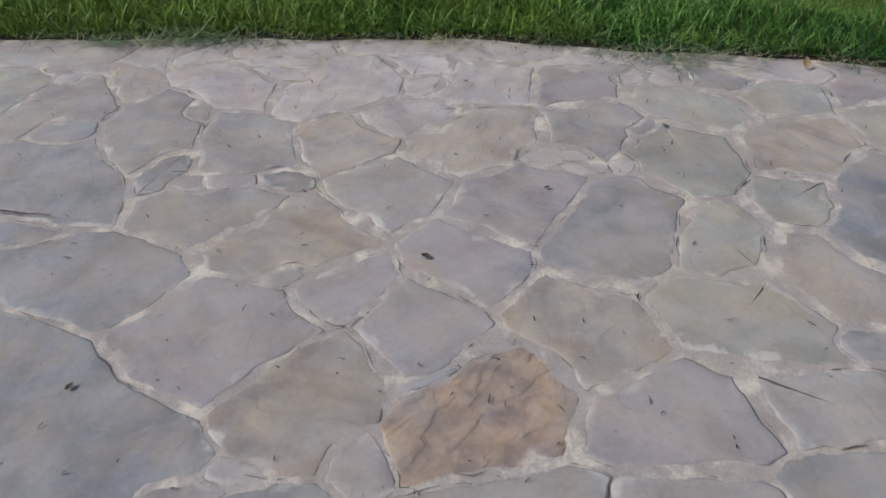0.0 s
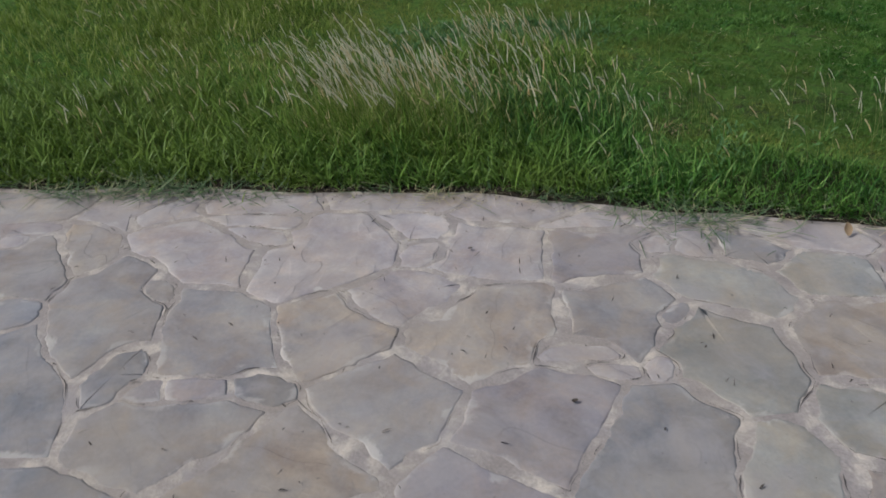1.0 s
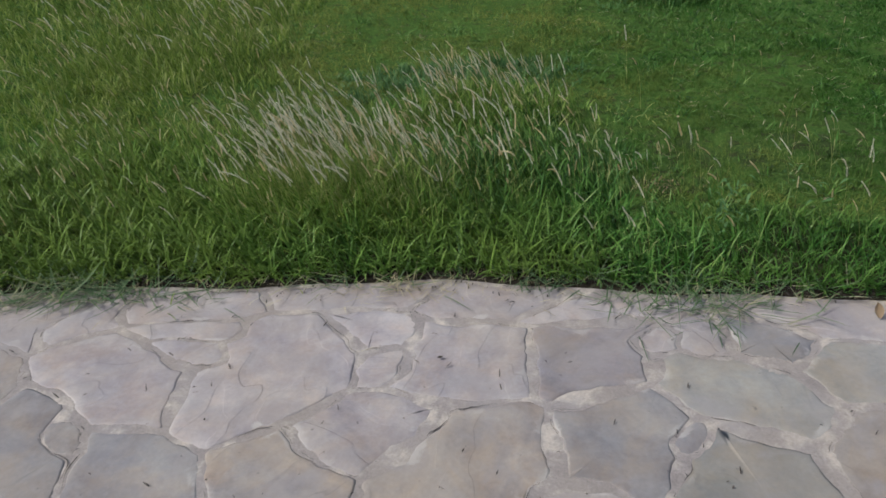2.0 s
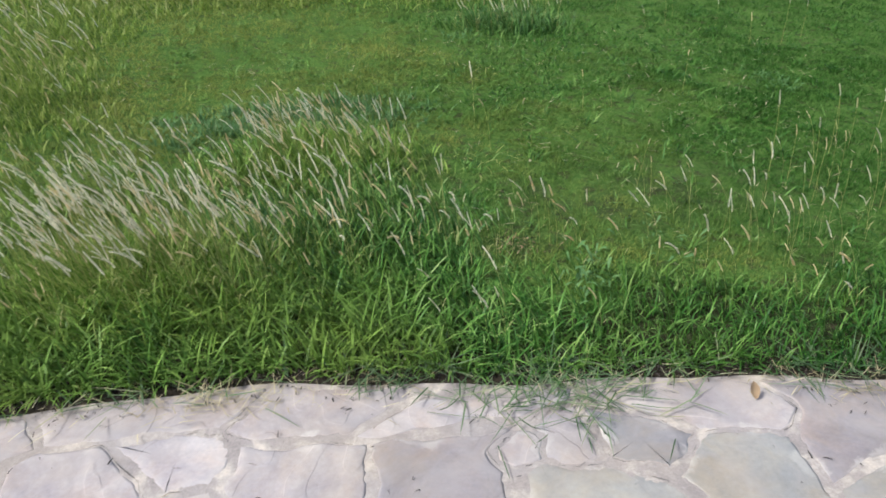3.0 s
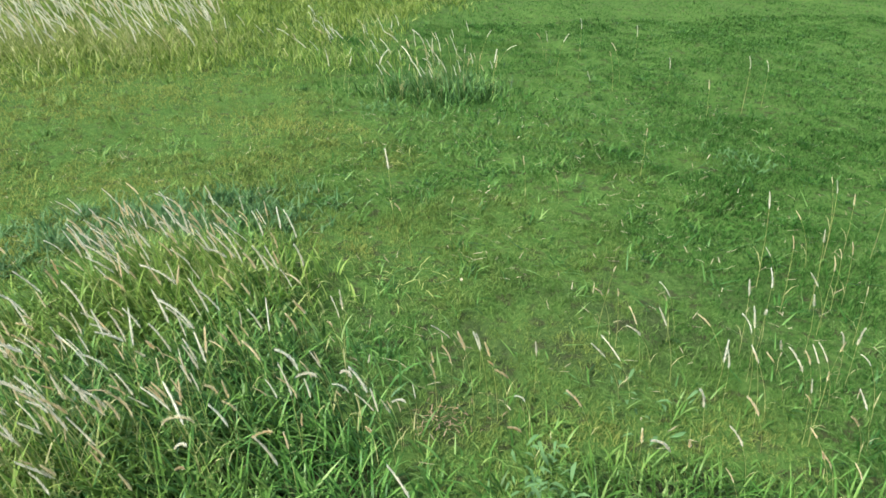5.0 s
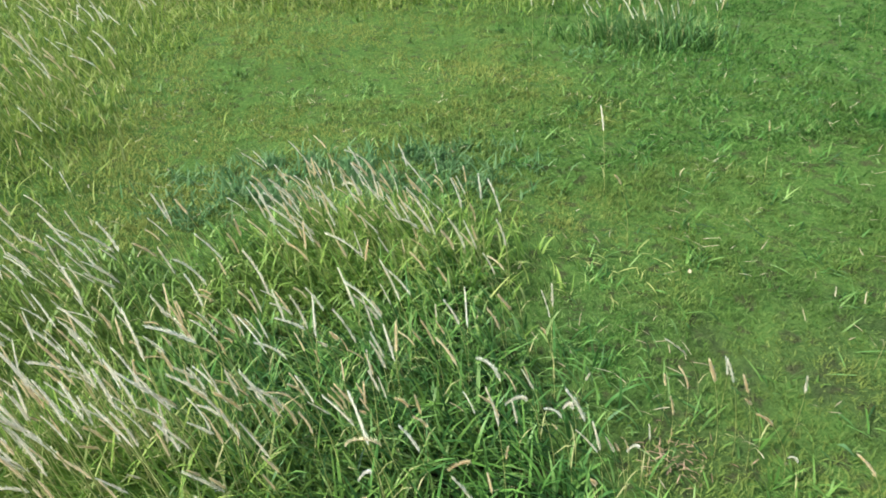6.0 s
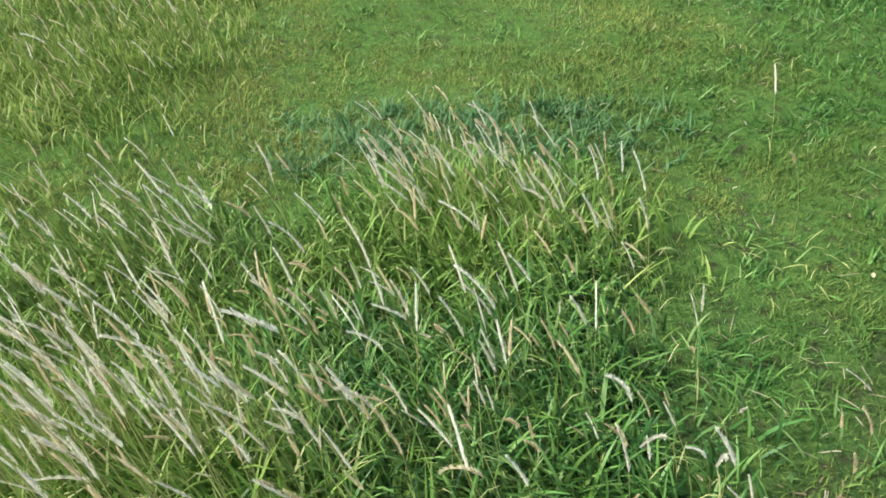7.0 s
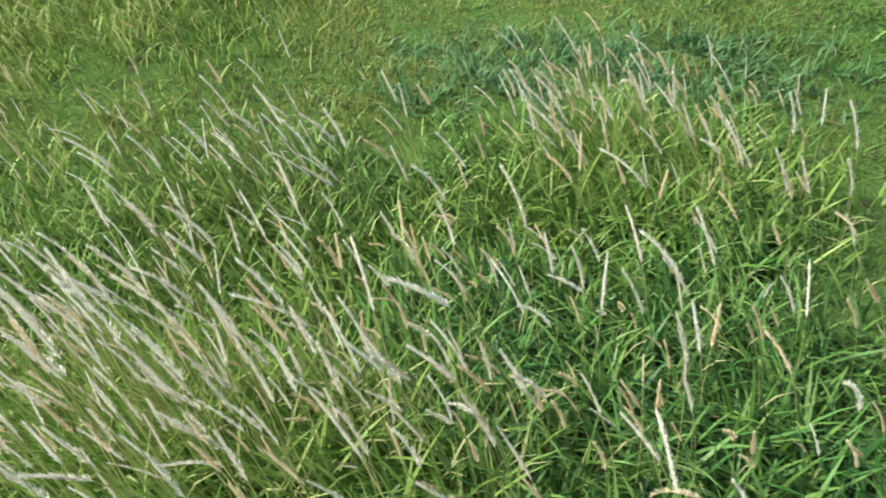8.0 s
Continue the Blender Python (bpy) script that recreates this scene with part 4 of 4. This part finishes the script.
known = Layout(FLAGS)
gx, gy = np.meshgrid(np.arange(-8.6, 8.7, 0.4), np.arange(-3.6, 3.1, 0.37))
gx, gy = gx.ravel() + rng.uniform(-0.13, 0.13, gx.size), gy.ravel() + rng.uniform(-0.12, 0.12, gx.size)
free = (known.far(gx, gy).min(1) > 4.0) & (gy < edge(gx) - 0.08)
for x, y in zip(gx[free], gy[free]):
    FLAGS.append((x, y, rng.uniform(0.17, 0.26), rng.uniform(0.15, 0.2), rng.uniform(-90, 90), 0.7, 0.01, "gpbntgw"[rng.integers(7)]))
layout = Layout(FLAGS)


def outline(i, around, reach=0.75):
    """The middle of flag i and its outline in so many directions, as radii."""
    some = np.flatnonzero(np.hypot(*(layout.xy - layout.xy[i]).T) < 1.3)
    me = int(np.flatnonzero(some == i)[0])
    g = np.arange(-0.6, 0.61, 0.025)
    X, Y = np.meshgrid(layout.xy[i, 0] + g, layout.xy[i, 1] + g)
    X, Y = X.ravel(), Y.ravel()
    own = (layout.far(X, Y, some).argmin(1) == me) & (Y < edge(X) - 0.02)
    if own.sum() < 2:
        return None
    mx, my = X[own].mean(), Y[own].mean()
    th = np.arange(around) * 2 * np.pi / around
    r = np.arange(0.004, reach, 0.004)
    PX, PY = mx + np.outer(np.cos(th), r), my + np.outer(np.sin(th), r)
    ok = (layout.far(PX.ravel(), PY.ravel(), some).argmin(1) == me).reshape(PX.shape) & (PY < edge(PX) - 0.025)
    first = np.where(ok.all(1), len(r) - 1, ok.argmin(1))
    return mx, my, th, r[np.maximum(first - 1, 0)]


def hewn(px, py, give):
    """Indices of the corners of a closed outline, so that its sides stray no more than give."""
    n = len(px)
    first = int(np.argmax(np.hypot(px, py)))
    second = int(np.argmax(np.hypot(px - px[first], py - py[first])))
    corners = sorted({first, second})
    done = False
    while not done:
        done = True
        for a, b in zip(corners, corners[1:] + [corners[0] + n]):
            k = np.arange(a, b + 1)
            if len(k) < 4:
                continue
            dx, dy = px[b % n] - px[a], py[b % n] - py[a]
            off = abs(dx * (py[k % n] - py[a]) - dy * (px[k % n] - px[a])) / (math.hypot(dx, dy) + 1e-6)
            worst = int(off.argmax())
            if off[worst] > give and 0 < worst < len(k) - 1:
                corners = sorted(set(corners) | {int(k[worst] % n)})
                done = False
                break
    return corners


def flag_rings(i, around):
    found = outline(i, around)
    if found is None:
        return None
    mx, my, th, rad = found
    if rad.max() < 0.02:
        return None
    px, py = rad * np.cos(th), rad * np.sin(th)
    # split stone: nearly straight sides between sharp corners
    corners = hewn(px, py, 0.016 * min(1, 0.25 + rad.mean() / 0.16))
    sx, sy = px.copy(), py.copy()
    for a, b in zip(corners, corners[1:] + [corners[0] + around]):
        k = np.arange(a, b + 1)
        along = np.concatenate([[0], np.cumsum(np.hypot(np.diff(px[k % around]), np.diff(py[k % around])))])
        along /= along[-1] + 1e-9
        sx[k % around] = px[a] + along * (px[b % around] - px[a])
        sy[k % around] = py[a] + along * (py[b % around] - py[a])
    px, py = 0.35 * px + 0.65 * sx, 0.35 * py + 0.65 * sy
    tx, ty = np.roll(px, -1) - np.roll(px, 1), np.roll(py, -1) - np.roll(py, 1)
    ln = np.hypot(tx, ty) + 1e-9
    # the joint opens and closes along the paving, and the split edge is ragged at two scales
    wx, wy = mx + px, my + py
    inset = FLAGS[i][6] * np.clip(0.75 + 0.6 * waves(wx, wy, 0.3, 81), 0.25, 1.7) + 0.0035 * waves(wx, wy, 0.07, 82 + i % 7) + 0.0022 * waves(wx, wy, 0.025, 90 + i % 5)
    inset = inset * min(1, rad.mean() / 0.13)
    px, py = px - ty / ln * inset, py + tx / ln * inset
    px, py = px + 0.004 * waves(wx, wy, 0.11, 83), py + 0.004 * waves(wx, wy, 0.12, 84)
    px, py = 0.8 * px + 0.1 * (np.roll(px, 1) + np.roll(px, -1)), 0.8 * py + 0.1 * (np.roll(py, 1) + np.roll(py, -1))
    r = np.maximum(np.hypot(px, py), 0.012)
    return mx, my, np.stack([px, py], 1), r


def flag_mesh(i, around):
    got = flag_rings(i, around)
    if got is None:
        return None
    mx, my, out, r = got
    top, sx, sy = rng.uniform(0.0004, 0.0014), rng.normal(0, 0.0015), rng.normal(0, 0.0015)
    verts, smear = [], []
    for inset, drop, rim in ((0.0, 0.04, 1.0), (0.0, 0.0026, 1.0), (0.008, 0.0009, 0.95), (0.026, 0.0, 0.55), (0.055, 0.0, 0.0)):
        k = np.clip(1 - inset / r, 0.3, 1)[:, None]
        xy = out * k
        verts.append(np.column_stack([xy, top - drop + sx * xy[:, 0] + sy * xy[:, 1]]))
        smear.append(rim * np.clip(0.5 + 0.7 * waves(mx + xy[:, 0], my + xy[:, 1], 0.2, 85), 0, 1.15))
    verts.append(np.array([[0, 0, top]]))
    smear.append([0.0])
    j = np.arange(around)
    k = (j + 1) % around
    tris = []
    for a in range(4):
        tris += [np.stack([a * around + j, a * around + k, (a + 1) * around + k], 1), np.stack([a * around + j, (a + 1) * around + k, (a + 1) * around + j], 1)]
    tris.append(np.stack([4 * around + j, 4 * around + k, np.full(around, 5 * around)], 1))
    return mx, my, np.concatenate(verts), np.concatenate(tris), np.concatenate(smear), out


crack_v, crack_t = [], []


def crack(mx, my, out, i):
    """Soil-filled gaps opening along parts of a flag's edge."""
    n = len(out)
    phase = rng.uniform(0, 6.28, 3)
    a = np.arange(n) / n * 6.283
    open_ = np.sin(2 * a + phase[0]) + 0.8 * np.sin(3 * a + phase[1]) + 0.5 * np.sin(7 * a + phase[2])
    width = np.clip((open_ - 0.35) * 0.004, 0, 0.0036) * rng.uniform(0.25, 1.1) * (0.6 + 0.4 * np.sin(11 * a + phase[1]))
    away = 0.003 + 0.004 * np.sin(3 * a + phase[2]) + 0.002 * np.sin(13 * a + phase[0])
    ln = np.hypot(out[:, 0], out[:, 1])[:, None]
    for k in range(n):
        m = (k + 1) % n
        if min(width[k], width[m]) > 0.0004 and np.hypot(*(out[k] - out[m])) < 0.03:
            b = len(crack_v)
            for q in (k, m):
                ray = out[q] / ln[q]
                inner = out[q] + ray * (away[q] + rng.normal(0, 0.0006))
                outer = inner + ray * width[q]
                crack_v.extend([(mx + inner[0], my + inner[1], 0.0021), (mx + outer[0], my + outer[1], 0.0021)])
            crack_t.extend([(b, b + 1, b + 3), (b, b + 3, b + 2)])


rest_v, rest_t, rest_s, count = [], [], [], 0
for i, flag in enumerate(FLAGS):
    near = i < len(FLAGS) - free.sum() or (abs(flag[0] - 0.1) < 2.6 and flag[1] > -0.6)
    made = flag_mesh(i, (88 if i < known.l.size else 32) if near else 18)
    if made is None:
        continue
    mx, my, v, t, s, out = made
    if near:
        me = mesh_of("flagstone", v, t, STONE[flag[7]], s)
        stone = new("flagstone", me)
        stone.location = (mx, my, 0)
        stone.parent = pavement
        crack(mx, my, out, i)
    else:
        rest_v.append(v + (mx, my, 0))
        rest_t.append(t + count)
        rest_s.append(s)
        count += len(v)
more = new("flagstones", mesh_of("flagstones", np.concatenate(rest_v), np.concatenate(rest_t), STONE["g"], np.concatenate(rest_s)))
more.parent = pavement
tagged(more, kind="stuff")
cracks = new("joint_cracks", mesh_of("joint_cracks", crack_v, crack_t, CRACK))
cracks.parent = pavement
tagged(cracks, kind="stuff")
